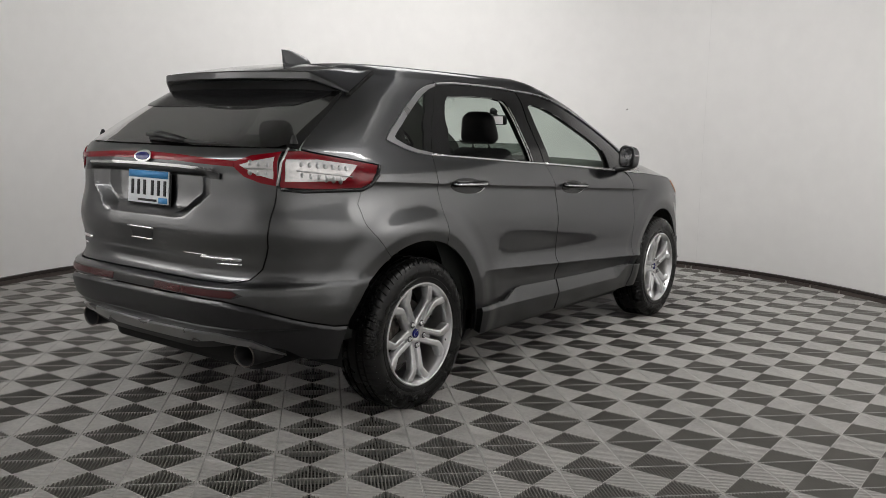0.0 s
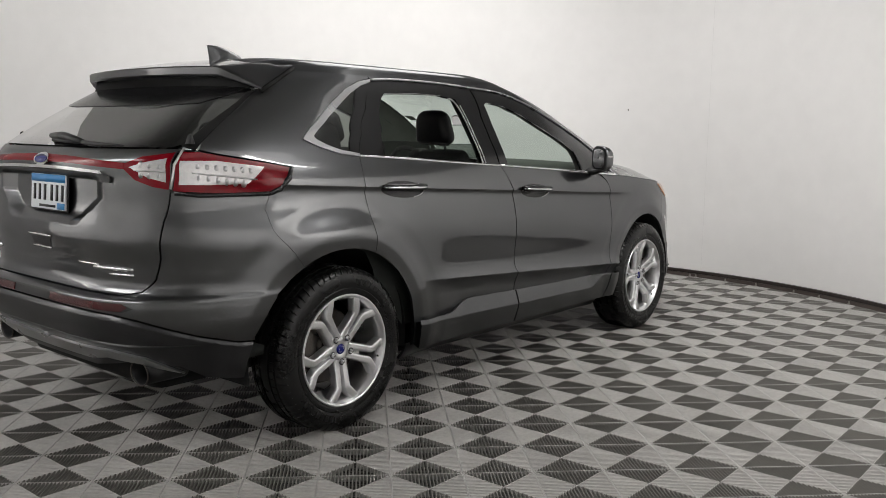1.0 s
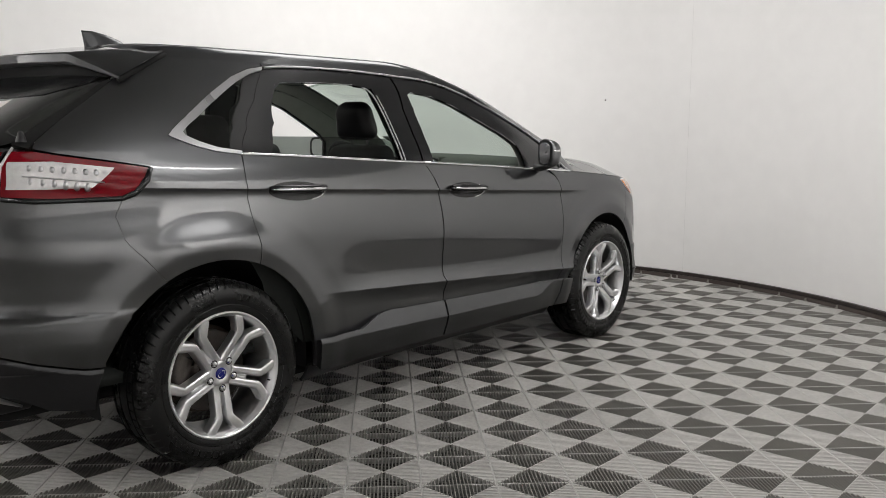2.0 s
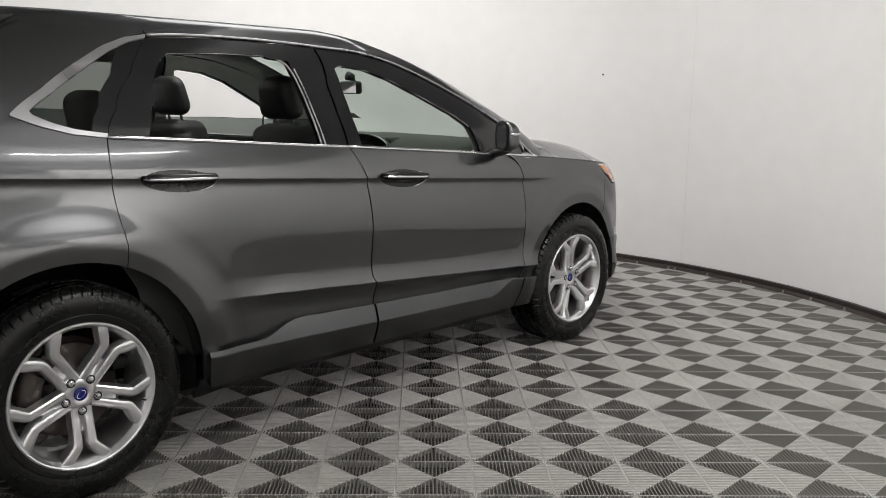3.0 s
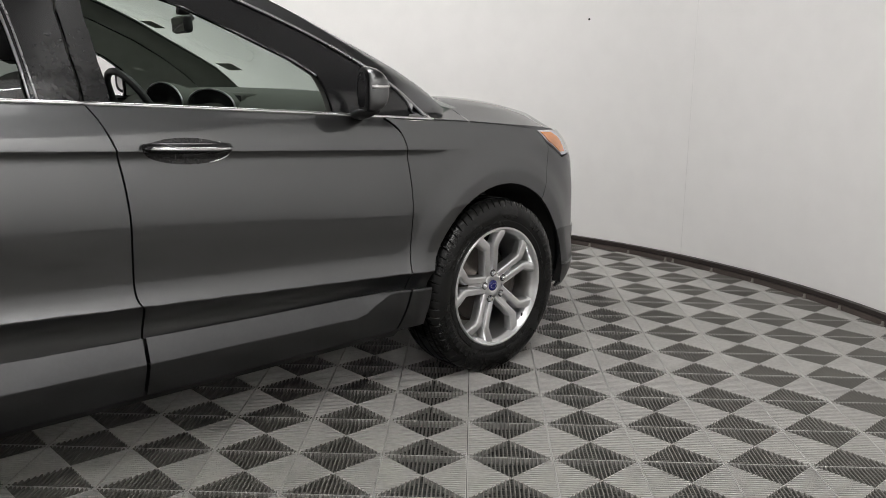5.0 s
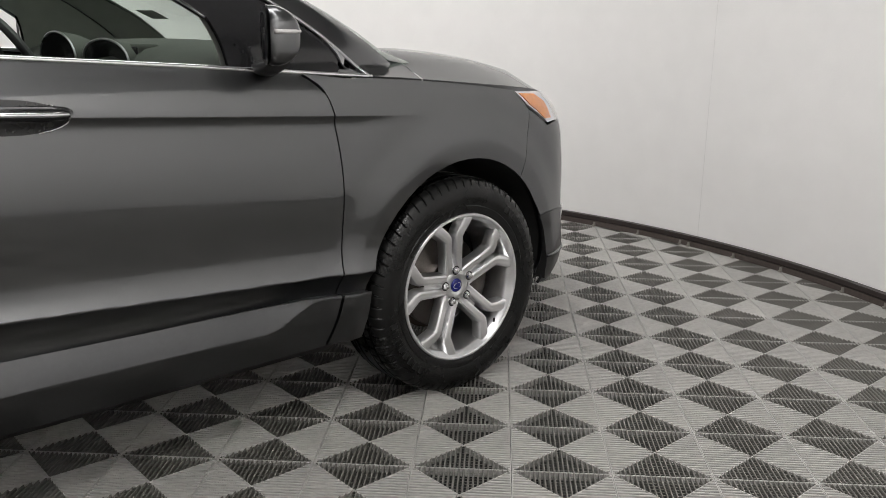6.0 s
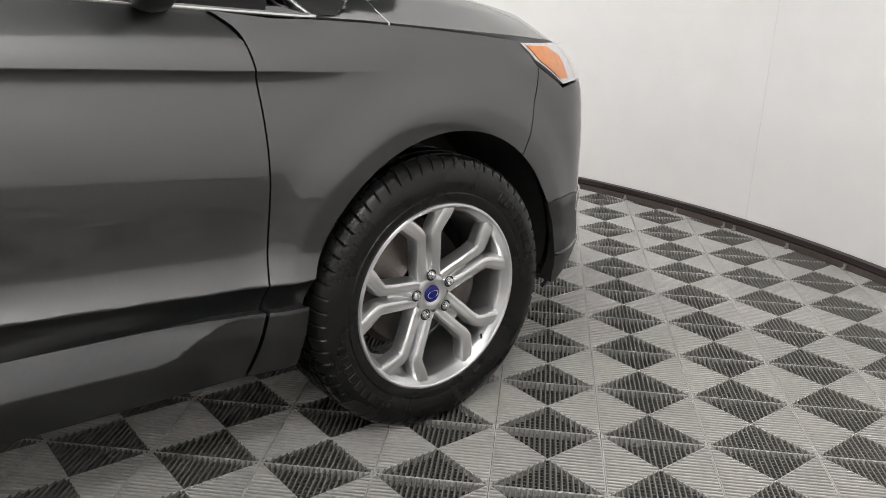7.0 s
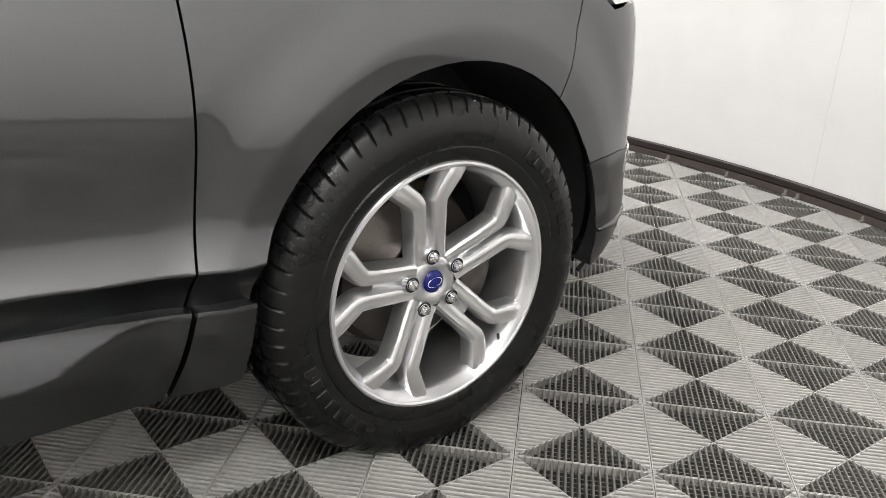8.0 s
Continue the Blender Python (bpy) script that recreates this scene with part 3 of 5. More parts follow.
# bonnet
def bonnet_edge(y):
    return float(np.interp(y, (2.4, 2.5, 2.637, 2.833, 3.13, 3.347, 3.45, 3.60), (1.079, 1.076, 1.067, 1.049, 1.022, 0.998, 0.975, 0.925)))


def bonnet_point(u, y):
    """u: 12 at the wing's edge, 0 in the middle; past 12 the edge is turned down."""
    v = (y - 2.46) / 1.03
    z = bonnet_edge(min(y, 3.6))
    xe = max(skin(*at_side(min(y, 3.36), z)).x - 0.010, 0.4)
    if y > 3.36:
        xe -= (y - 3.36) * 0.8
    s = max(min(u / 12, 1), -1)
    if abs(u) > 12:
        return Vector(((xe - 0.012) * s, y, z - 0.07))
    rise = (0.085 * (1 - abs(s) ** 3.5) * (0.55 + 0.45 * smooth(2.45, 2.85, y)) + 0.032 * math.exp(-((abs(s) - 0.70) / 0.15) ** 2)) * smooth(4.15, 2.9, y)
    return Vector((xe * s, y + 0.10 * (1 - s * s) * max(v, 0), z + rise))


def bonnet_part(name, y0, y1, label):
    """A stretch of the bonnet; its rear joint runs forward towards the middle."""
    def f(u, k):
        lean = 0.10 * (1 - min(abs(u) / 12, 1))
        a, b = (y0 + lean if y0 > 2.6 else y0), (y1 + lean if y1 < 3.0 else y1)
        return bonnet_point(u, a + (b - a) * k / 24)
    bm = grid(f, (-13, *range(-12, 13), 13), range(25))
    bmesh.ops.recalc_face_normals(bm, faces=list(bm.faces))
    autosmooth(part(name, bm, M_PAINT, car, label), 50)


bonnet_part("bonnet", 2.714, 3.49, "dark grey bonnet")
bonnet_part("cowl_panel", 2.46, 2.710, "dark grey panel between bonnet and windscreen")
# nose
half = [F(0, 0.28), F(0.5, 0.28), at_side(3.33, 0.28), at_side(3.310, 0.33)] + [at_side(y, z) for y, z in arch(FRONT_C, FRONT_R, -1, 52, 10)] + [at_side(3.176, 0.765), at_side(3.200, 0.842), at_side(3.228, 0.938), at_side(3.354, 0.872), F(0.70, 0.882), F(0.5, 0.90), F(0, 0.90)]
panel("front_bumper", half[:-1] + [F(0, 0.90)] + MIF(half)[1:-1], M_PAINT, car, step=0.02, zstep=0.015, gap=0.0012)


def headlamp(mirror):
    pts = [at_side(3.152, 1.005), at_side(3.215, 0.955), at_side(3.354, 0.880), F(0.70, 0.885), F(0.55, 0.895), F(0.55, 0.955), F(0.66, 0.985)]
    panel("headlamp", pts, M_CLEARLAMP, car, "clear headlamp with amber side reflector", mirror=mirror, off=0.003, step=0.02)


both(headlamp)

# ---------------------------------------------------------------- glasshouse: frames, glass, bright trim
CHROME_TOP = [(0.417, 1.586), (0.58, 1.596), (0.82, 1.598), (1.05, 1.592), (1.20, 1.584), (1.37, 1.576), (1.52, 1.556), (1.68, 1.516), (1.85, 1.457), (2.035, 1.381), (2.20, 1.298), (2.34, 1.212), (2.44, 1.132), (2.50, 1.078)]
POST = [(1.199, 1.167), (1.192, 1.30), (1.187, 1.42), (1.181, 1.579)]             # gap between the two doors above the belt
REAR_OPEN = [(0.310, 1.220), (0.340, 1.28), (0.375, 1.35), (0.440, 1.495), (0.475, 1.522), (0.722, 1.532), (0.90, 1.531), (0.985, 1.515), (1.025, 1.475), (1.045, 1.40), (1.057, 1.30), (1.066, 1.176)]
FRONT_OPEN = [(1.280, 1.160), (1.272, 1.28), (1.266, 1.40), (1.262, 1.492), (1.290, 1.506), (1.44, 1.490), (1.59, 1.446), (1.76, 1.371), (1.93, 1.292), (2.015, 1.238), (2.042, 1.112)]
SILL_LINE = [(-0.135, 1.302), (-0.038, 1.263), (0.047, 1.241), (0.157, 1.228), (0.5, 1.208), (0.9, 1.182), (1.201, 1.165), (1.7, 1.133), (2.0, 1.113), (2.255, 1.094), (2.51, 1.075)]


def side_tube(name, pts, r, material, parent, mirror, off=0.004, label="", flat=1.0, n=6, up=True):
    sg = -1 if mirror else 1
    path = []
    for y, z in spline(pts, n):
        q, zz = at_side(y, z, up)
        p = skin(q, zz, up, off)
        path.append((p.x * sg, p.y, p.z))
    return part(name, tube(path, r, 8, flat), material, parent, label)


def cab(mirror):
    def pan(name, pts, m, label="", off=0.0, gap=0.0015, depth=0.012, step=0.03, parent=car):
        return panel(name, side_poly(pts, True), m, parent, label, up=True, off=off, gap=gap, depth=depth, step=step, mirror=mirror)
    top = spline(CHROME_TOP, 3)
    # roof rail and front pillar, between the bright line and the windscreen
    edge = [FU(0.757, 1.105), FU(0.750, 1.13), FU(0.705, 1.25), FU(0.660, 1.38), FU(0.615, 1.50), FU(0.585, 1.565), FU(0.562, 1.600)]
    roof_line = [at_side(y, 1.606, True) for y in (1.45, 1.3, 1.1, 0.9, 0.6, 0.41)]
    panel("roof_pillar", side_poly(top, True) + [at_side(2.58, 1.077, True)] + edge + roof_line, M_PAINT, car, up=True, mirror=mirror, step=0.03, gap=0.001)
    panel("pillar_trim", side_poly(top, True) + [at_side(2.58, 1.077, True)] + edge + roof_line, M_PILLAR, car, "grey inner pillar trim", up=True, off=-0.018, mirror=mirror, step=0.05, gap=0, depth=0)
    # bright window line
    side_tube("window_trim", CHROME_TOP, 0.0055, M_SATINCHROME, car, mirror, 0.004, "satin silver trim along the window tops")
    side_tube("belt_trim", SILL_LINE[3:7], 0.007, M_CHROME, car, mirror, 0.004, "bright trim along the window sills")
    side_tube("belt_trim", SILL_LINE[6:], 0.007, M_CHROME, car, mirror, 0.004, "bright trim along the window sills")
    pan("trim_corner", [(2.36, 1.196), (2.44, 1.134), (2.505, 1.079), (2.40, 1.086), (2.40, 1.098), (2.455, 1.095), (2.41, 1.142)], M_SATINCHROME, "satin silver corner of the window trim", off=0.005, gap=0, depth=0.006, step=0.015)
    # quarter window: broad bright frame, black band, glass
    outer = [(0.157, 1.226), (0.047, 1.239), (-0.038, 1.261), (-0.136, 1.300), (-0.136, 1.306), (-0.023, 1.384), (0.09, 1.460), (0.229, 1.539), (0.326, 1.575), (0.412, 1.590)]
    inner = [(0.400, 1.574), (0.33, 1.556), (0.25, 1.521), (0.115, 1.440), (0.01, 1.372), (-0.075, 1.315), (-0.068, 1.303), (-0.02, 1.280), (0.055, 1.256), (0.163, 1.240)]
    pan("quarter_window_frame", outer + inner, M_SATINCHROME, "broad satin silver quarter window frame", off=0.006, gap=0.0005, step=0.02)
    glass_in = [(0.165, 1.242), (0.055, 1.258), (-0.02, 1.282), (-0.066, 1.304), (-0.072, 1.315), (0.01, 1.370), (0.115, 1.438), (0.25, 1.519), (0.33, 1.554), (0.397, 1.570)] + [(0.306, 1.442), (0.222, 1.325)]
    pan("quarter_window", glass_in, G_DARK, "dark tinted quarter window glass", off=-0.004)
    band = [(0.164, 1.241), (0.222, 1.325), (0.306, 1.442), (0.398, 1.572), (0.33, 1.553), (0.295, 1.540), (0.235, 1.44), (0.16, 1.33), (0.115, 1.252)]
    pan("quarter_window_band", band, M_GLOSS, "black band on the quarter window", off=-0.0015, gap=0)
    backing = [(0.12, 1.240), (0.24, 1.230), (0.31, 1.325), (0.385, 1.442), (0.45, 1.572), (0.37, 1.566), (0.275, 1.442), (0.19, 1.325)]
    pan("pillar_backing", backing, M_GLOSS, "black pillar behind the quarter window", off=-0.012, gap=0, depth=0)
    # door frames round the openings
    rear = [(0.163, 1.232), (0.224, 1.325), (0.309, 1.442), (0.405, 1.579), (0.58, 1.589), (0.82, 1.591), (1.05, 1.585), (1.178, 1.578)] + POST[::-1][1:] + [(1.066, 1.176)] + REAR_OPEN[::-1][1:] + [(0.20, 1.228)]
    pan("rear_door_frame", rear, M_GLOSS, "gloss black rear door window frame", off=-0.003, step=0.025)
    front = [(1.206, 1.165), (1.199, 1.30), (1.194, 1.42), (1.188, 1.577), (1.37, 1.569), (1.52, 1.549), (1.68, 1.509), (1.85, 1.450), (2.035, 1.374), (2.20, 1.291), (2.34, 1.205), (2.43, 1.132), (2.475, 1.081), (2.255, 1.098), (2.045, 1.113)] + FRONT_OPEN[::-1][1:]
    pan("front_door_frame", front, M_GLOSS, "gloss black front door window frame", off=-0.003, step=0.025)
    side_tube("window_seal", REAR_OPEN[3:], 0.0045, M_SATINCHROME, car, mirror, -0.008, "thin bright seal round the rear window")
    side_tube("window_seal", FRONT_OPEN[3:-1], 0.0045, M_SATINCHROME, car, mirror, -0.008, "thin bright seal round the front window")
    side_tube("pillar_strip", [(1.082, 1.180), (1.072, 1.29), (1.060, 1.40), (1.040, 1.485)], 0.0035, M_SATINCHROME, car, mirror, -0.002)
    # the rear pane is wound down, its top edge shows
    pan("rear_door_window", [(0.305, 1.216), (0.350, 1.294), (0.60, 1.292), (1.060, 1.280), (1.070, 1.172), (0.7, 1.192)], G_PANE, "tinted rear door window wound down", off=-0.020, gap=0, depth=0.004)
    # inner trim behind the frames and the rear pillar
    rear_in = [(0.25, 1.232), (0.31, 1.325), (0.385, 1.442), (0.45, 1.579)] + rear[4:-1] + [(0.30, 1.222)]
    pan("inner_frame_trim", rear_in, M_DASH, "dark inner trim", off=-0.045, gap=0.002, depth=0)
    pan("inner_frame_trim", front, M_PILLAR, "grey inner pillar trim", off=-0.045, gap=0.002, depth=0)
    pan("rear_pillar_trim", [(0.10, 1.235), (0.0, 1.265), (-0.10, 1.305), (0.0, 1.385), (0.12, 1.46), (0.25, 1.535), (0.36, 1.58), (0.36, 1.61), (-0.05, 1.60), (-0.38, 1.42), (-0.58, 1.29), (-0.55, 1.20), (0.05, 1.20)], M_DASH, "dark rear pillar trim", off=-0.035, gap=0, depth=0)
    inner_door = [(0.12, 1.215), (0.12, 0.85), (0.45, 0.4), (2.3, 0.4), (2.3, 1.080), (1.2, 1.150)]
    pan("door_card", inner_door, M_DASH, "dark inner door card", off=-0.085, gap=0, depth=0, step=0.1)
    bm = grid(lambda u, v: Vector(((1, -1)[mirror], 1, 1)) * skin(*at_side(0.13 + 2.12 * u / 24, np.interp(0.13 + 2.12 * u / 24, (0.115, 1.215, 2.275), (1.222, 1.158, 1.086)), True), True, -0.002 - 0.083 * v), range(25), range(2))
    part("door_top_trim", bm, M_DASH, car)


cab(False)
cab(True)


def door_handle(y0, z0, y1, z1, mirror):
    sg = -1 if mirror else 1
    yc, zc = (y0 + y1) / 2, (z0 + z1) / 2
    ln = y1 - y0
    bowl = [(yc + ln * 0.50 * math.cos(a) * (1 if abs(math.cos(a)) > 0.5 else 1), zc + (y1 - yc) * 0 - (0.056 * math.cos(a) * ln * 0.5) - 0.010 + 0.040 * math.sin(a)) for a in np.linspace(0, 2 * math.pi, 25)[:-1]]
    # flush black sheet in place of the shade in the body-coloured hollow
    h = panel("door_handle", side_poly(bowl, True), M_GLOSS, car, "black door handle with a chrome strip, its hollow's shade drawn black", up=True, off=0.0015, gap=0, depth=0.004, step=0.02, mirror=mirror)

    def p(s, dz, off):
        q, z = at_side(y0 + ln * s, z0 + (z1 - z0) * s + dz, True)
        v = skin(q, z, True, off)
        return (v.x * sg, v.y, v.z)
    rim = [skin(*at_side(y, z, True), True, 0.003) for y, z in bowl[-4:] + bowl[:4]]
    part("rim", tube([(v.x * sg, v.y, v.z) for v in rim], 0.0028, 6), M_CHROME, h, "chrome rim of the handle recess")
    offs = [(0.0, 0.004), (0.06, 0.022), (0.2, 0.034), (0.5, 0.038), (0.8, 0.034), (0.94, 0.022), (1.0, 0.004)]
    part("grip", tube([p(s, 0.002, o) for s, o in offs], [0.010, 0.016, 0.018, 0.018, 0.018, 0.015, 0.008], 12, 0.95), M_GLOSS, h)
    part("strip", tube([p(s, 0.000, o + 0.0135) for s, o in offs], [0.004, 0.006, 0.0065, 0.0065, 0.0065, 0.006, 0.003], 8, 1.0), M_CHROME, h, "chrome strip")


for mir in (False, True):
    door_handle(0.245, 1.084, 0.535, 1.076, mir)
    door_handle(1.345, 1.036, 1.622, 1.022, mir)


def door_mirror(mirror):
    sg = -1 if mirror else 1

    def f(u, v):
        a, b = 2 * math.pi * u / 32, math.pi * (v / 14 - 0.5)
        ca, sa, cb, sb = math.cos(a), math.sin(a), math.cos(b), math.sin(b)
        pw = lambda t, e: math.copysign(abs(t) ** e, t)
        x = 0.070 * pw(ca * cb, 0.55)
        z = 0.074 * pw(sa * cb, 0.6)
        y = 0.062 * pw(sb, 0.7) if sb > 0 else -0.026 * pw(-sb, 0.25)
        k = 1 - 0.30 * max(sb, 0)
        return Vector((sg * (0.965 + x * k), 2.130 + y, 1.195 + z * k - 0.012 * (x / 0.1)))
    bm = grid(f, range(32), range(15), closed_u=True)
    bmesh.ops.remove_doubles(bm, verts=list(bm.verts), dist=1e-5)
    bmesh.ops.recalc_face_normals(bm, faces=list(bm.faces))
    turn = pose(sg * 0.965, 2.13, 0, 0, 0, -24 * sg) @ pose(-sg * 0.965, -2.13, 0)
    bm.transform(turn)
    m = part("door_mirror", bm, M_PAINT, car, "dark grey door mirror housing")
    bm = grid(lambda u, v: Vector((sg * (0.965 + 0.062 * math.copysign(abs(math.cos(u * math.pi / 16)) ** 0.55, math.cos(u * math.pi / 16)) * v), 2.100, 1.193 + 0.060 * math.copysign(abs(math.sin(u * math.pi / 16)) ** 0.6, math.sin(u * math.pi / 16)) * v)), range(32), (0.02, 1.0), closed_u=True)
    bm.transform(turn)
    part("mirror_glass", bm, M_CHROME, m, "mirror glass")
    bm = grid(lambda u, v: Vector((sg * (0.965 + 0.069 * v * math.copysign(abs(math.cos(u * math.pi / 16)) ** 0.55, math.cos(u * math.pi / 16))), 2.1025 - 0.004 * (v < 1), 1.193 + 0.069 * v * math.copysign(abs(math.sin(u * math.pi / 16)) ** 0.6, math.sin(u * math.pi / 16)))), range(32), (0.85, 1.0, 1.04), closed_u=True)
    bm.transform(turn)
    part("mirror_bezel", bm, M_BLACK, m)
    bm = tube([(sg * (0.965 + dx), y, 1.205) for dx, y in ((-0.02, 2.191), (0.020, 2.186), (0.045, 2.172), (0.061, 2.148), (0.069, 2.120))], 0.0085, 8, 0.8)
    bm.transform(turn)
    part("indicator", bm, M_CLEARLAMP, m, "clear side indicator strip")
    part("foot", tube([(sg * 0.83, 2.16, 1.105), (sg * 0.90, 2.145, 1.108), (sg * 0.97, 2.135, 1.125)], [0.05, 0.038, 0.032], 12, 0.5), M_BLACK, m)


door_mirror(False)
door_mirror(True)

# ---------------------------------------------------------------- tail
def rear_panel(name, pts, m, parent=car, label="", off=0.0, gap=0.001, depth=0.012, step=0.02, mirror=False):
    return panel(name, pts, m, parent, label, up=True, off=off, gap=gap, depth=depth, step=step, mirror=mirror)


def lamp_cell(r, p, sg):
    """A shallow bowl-shaped cell, upright and a little taller than wide."""
    bm = bmesh.new()
    bmesh.ops.create_uvsphere(bm, u_segments=10, v_segments=7, radius=r)
    bm.transform(pose(p.x * sg, p.y, p.z) @ Matrix.Diagonal((0.9, 0.9, 1.2, 1)))
    return bm


def tail_lamp(mirror):
    outer = [R(0.707, 1.250), S(-0.62, 1.250), S(-0.563, 1.238), S(-0.40, 1.212), S(-0.253, 1.187), S(-0.278, 1.145), S(-0.321, 1.104), S(-0.36, 1.088), S(-0.58, 1.088), R(0.712, 1.098)]
    lamp = rear_panel("tail_lamp", outer, M_REDLENS, label="red tail lamp with clear centre", off=0.006, mirror=mirror)
    clear = [R(0.715, 1.216), S(-0.568, 1.216), S(-0.376, 1.190), S(-0.46, 1.123), S(-0.60, 1.120), R(0.722, 1.122)]
    rear_panel("clear_lens", clear, M_CLEARLAMP, lamp, "clear ribbed reversing lens", off=0.010, mirror=mirror, depth=0.006)
    sg = -1 if mirror else 1
    seal = [skin(*q, True, 0.005) for q in (R(0.716, 1.091), S(-0.64, 1.081), S(-0.58, 1.081), S(-0.47, 1.081), S(-0.362, 1.081), S(-0.316, 1.098), S(-0.271, 1.143), S(-0.246, 1.186))]
    part("lamp_seal", tube([(sg * p.x, p.y, p.z) for p in seal], [0.009, 0.009, 0.009, 0.009, 0.010, 0.013, 0.013, 0.009], 8), M_GLOSS, lamp, "black lower border")
    for row in range(2):
        for k in range(7 - row):
            q, zz = at_side(-0.640 + 0.033 * k, 1.190 - 0.044 * row - (0.0034 + 0.0008 * row) * k, True)
            p = skin(q, zz, True, 0.0)
            part("diode", lamp_cell(0.0145, p, sg), M_SATINCHROME, lamp, "small bright lamp cell")
    rib = [skin(*at_side(-0.66 + 0.024 * k, 1.168 - 0.0028 * k, True), True, 0.0115) for k in range(11)]
    part("lens_rib", tube([(sg * p.x, p.y, p.z) for p in rib], 0.0028, 6), M_SATINCHROME, lamp)
    inner = [R(0.545, 1.196), R(0.62, 1.232), R(0.698, 1.249), R(0.703, 1.103), R(0.66, 1.114), R(0.60, 1.140)]
    lamp2 = rear_panel("tailgate_lamp", inner, M_REDLENS, label="red inner tail lamp on the tailgate", off=0.006, mirror=mirror)
    clear = [R(0.582, 1.190), R(0.633, 1.210), R(0.688, 1.227), R(0.694, 1.131), R(0.644, 1.149)]
    rear_panel("clear_lens", clear, M_CLEARLAMP, lamp2, "clear ribbed lens", off=0.010, mirror=mirror, depth=0.006)
    for k in range(3):
        for z in (1.196, 1.161):
            p = skin(*R(0.622 + 0.026 * k, z - 0.003 * k), True, 0.0)
            part("diode", lamp_cell(0.0140, p, sg), M_SATINCHROME, lamp2, "small bright lamp cell")
    rib = [skin(*R(0.60 + 0.018 * k, 1.178 - 0.001 * k), True, 0.0115) for k in range(6)]
    part("lens_rib", tube([(sg * p.x, p.y, p.z) for p in rib], 0.0026, 6), M_SATINCHROME, lamp2)
    part("lamp_gap", tube([(sg * v.x, v.y, v.z) for v in (skin(*R(0.707, z), True, 0.008) for z in (1.106, 1.15, 1.20, 1.262))], 0.0055, 6), M_CLEARLAMP, lamp2, "bright seam between the lamps")
    rod = [R(0.16, 0.636), R(0.60, 0.633), R(0.625, 0.650), R(0.60, 0.664), R(0.16, 0.668)]
    rear_panel("reflector", rod, M_REFLECTOR, label="slim red bumper reflector", off=0.005, mirror=mirror, depth=0.004)


tail_lamp(False)
tail_lamp(True)
half = [R(0, 0.634), R(0.35, 0.634), R(0.60, 0.628), R(0.645, 0.645), R(0.60, 0.666), R(0.35, 0.671), R(0, 0.672)]
rear_panel("bumper_insert", half[:-1] + [R(0, 0.672)] + MIR(half)[1:-1], M_BLACK, label="black insert in the rear bumper", off=0.0015, depth=0.004)
half = [R(0, 1.196), R(0.25, 1.194), R(0.56, 1.180), R(0.565, 1.206), R(0.25, 1.224), R(0, 1.230)]
rear_panel("light_bar", half[:-1] + [R(0, 1.230)] + MIR(half)[1:-1], M_REDLENS, label="slim red light bar across the tailgate", off=0.008)
half = [R(0, 1.168), R(0.25, 1.166), R(0.46, 1.158), R(0.45, 1.172), R(0.25, 1.181), R(0, 1.183)]
rear_panel("chrome_bar", half[:-1] + [R(0, 1.183)] + MIR(half)[1:-1], M_CHROME, label="chrome strip under the light bar", off=0.012)
half = [R(0, 1.130), R(0.30, 1.130), R(0.50, 1.125), R(0.50, 1.150), R(0.44, 1.164), R(0, 1.167)]
rear_panel("plate_lamp_cover", half[:-1] + [R(0, 1.167)] + MIR(half)[1:-1], M_BLACK, label="black plate lamp cover", off=0.012)


def oval(rx, rz, z, off, n=28):
    return [R(rx * math.cos(2 * math.pi * k / n), z + rz * math.sin(2 * math.pi * k / n)) for k in range(n)]


badge = rear_panel("badge", oval(0.062, 0.027, 1.208, 0), M_CHROME, label="chrome oval badge", off=0.018, gap=0, step=0.015)
rear_panel("enamel", oval(0.050, 0.018, 1.208, 0), M_BLUE, badge, "dark oval enamel", off=0.020, gap=0, step=0.015, depth=0.004)

# number plate, its characters drawn as plain bars
plate = part("number_plate", box(-0.1525, 0.1525, -0.004, 0.004, -0.076, 0.076, 0.003, pose(0, -0.868, 1.068, -4)), M_PLATE, car, "white and blue number plate in a black frame")
PLM = pose(0, -0.8735, 1.068, -4)
part("plate_frame", box(-0.160, 0.160, -0.002, 0.004, -0.083, 0.083, 0.003, pose(0, -0.862, 1.068, -4)), M_BLACK, plate)
part("plate_band", box(-0.148, 0.148, -0.0008, 0.0010, 0.040, 0.072, 0.0, PLM), M_PLATEBLUE, plate, "blue printed band")
part("plate_band", box(0.085, 0.148, -0.0008, 0.0010, -0.072, -0.046, 0.0, PLM), M_PLATEBLUE, plate, "blue printed band")
for k in range(6):
    x = -0.125 + 0.046 * k + (0.014 if k > 2 else 0)
    part("plate_bar", box(x, x + 0.019, -0.0014, 0.0010, -0.038, 0.030, 0.0, PLM), M_INK, plate)
part("plate_bar", box(-0.07, 0.07, -0.0016, 0.0010, -0.066, -0.056, 0.0, PLM), M_INK, plate)

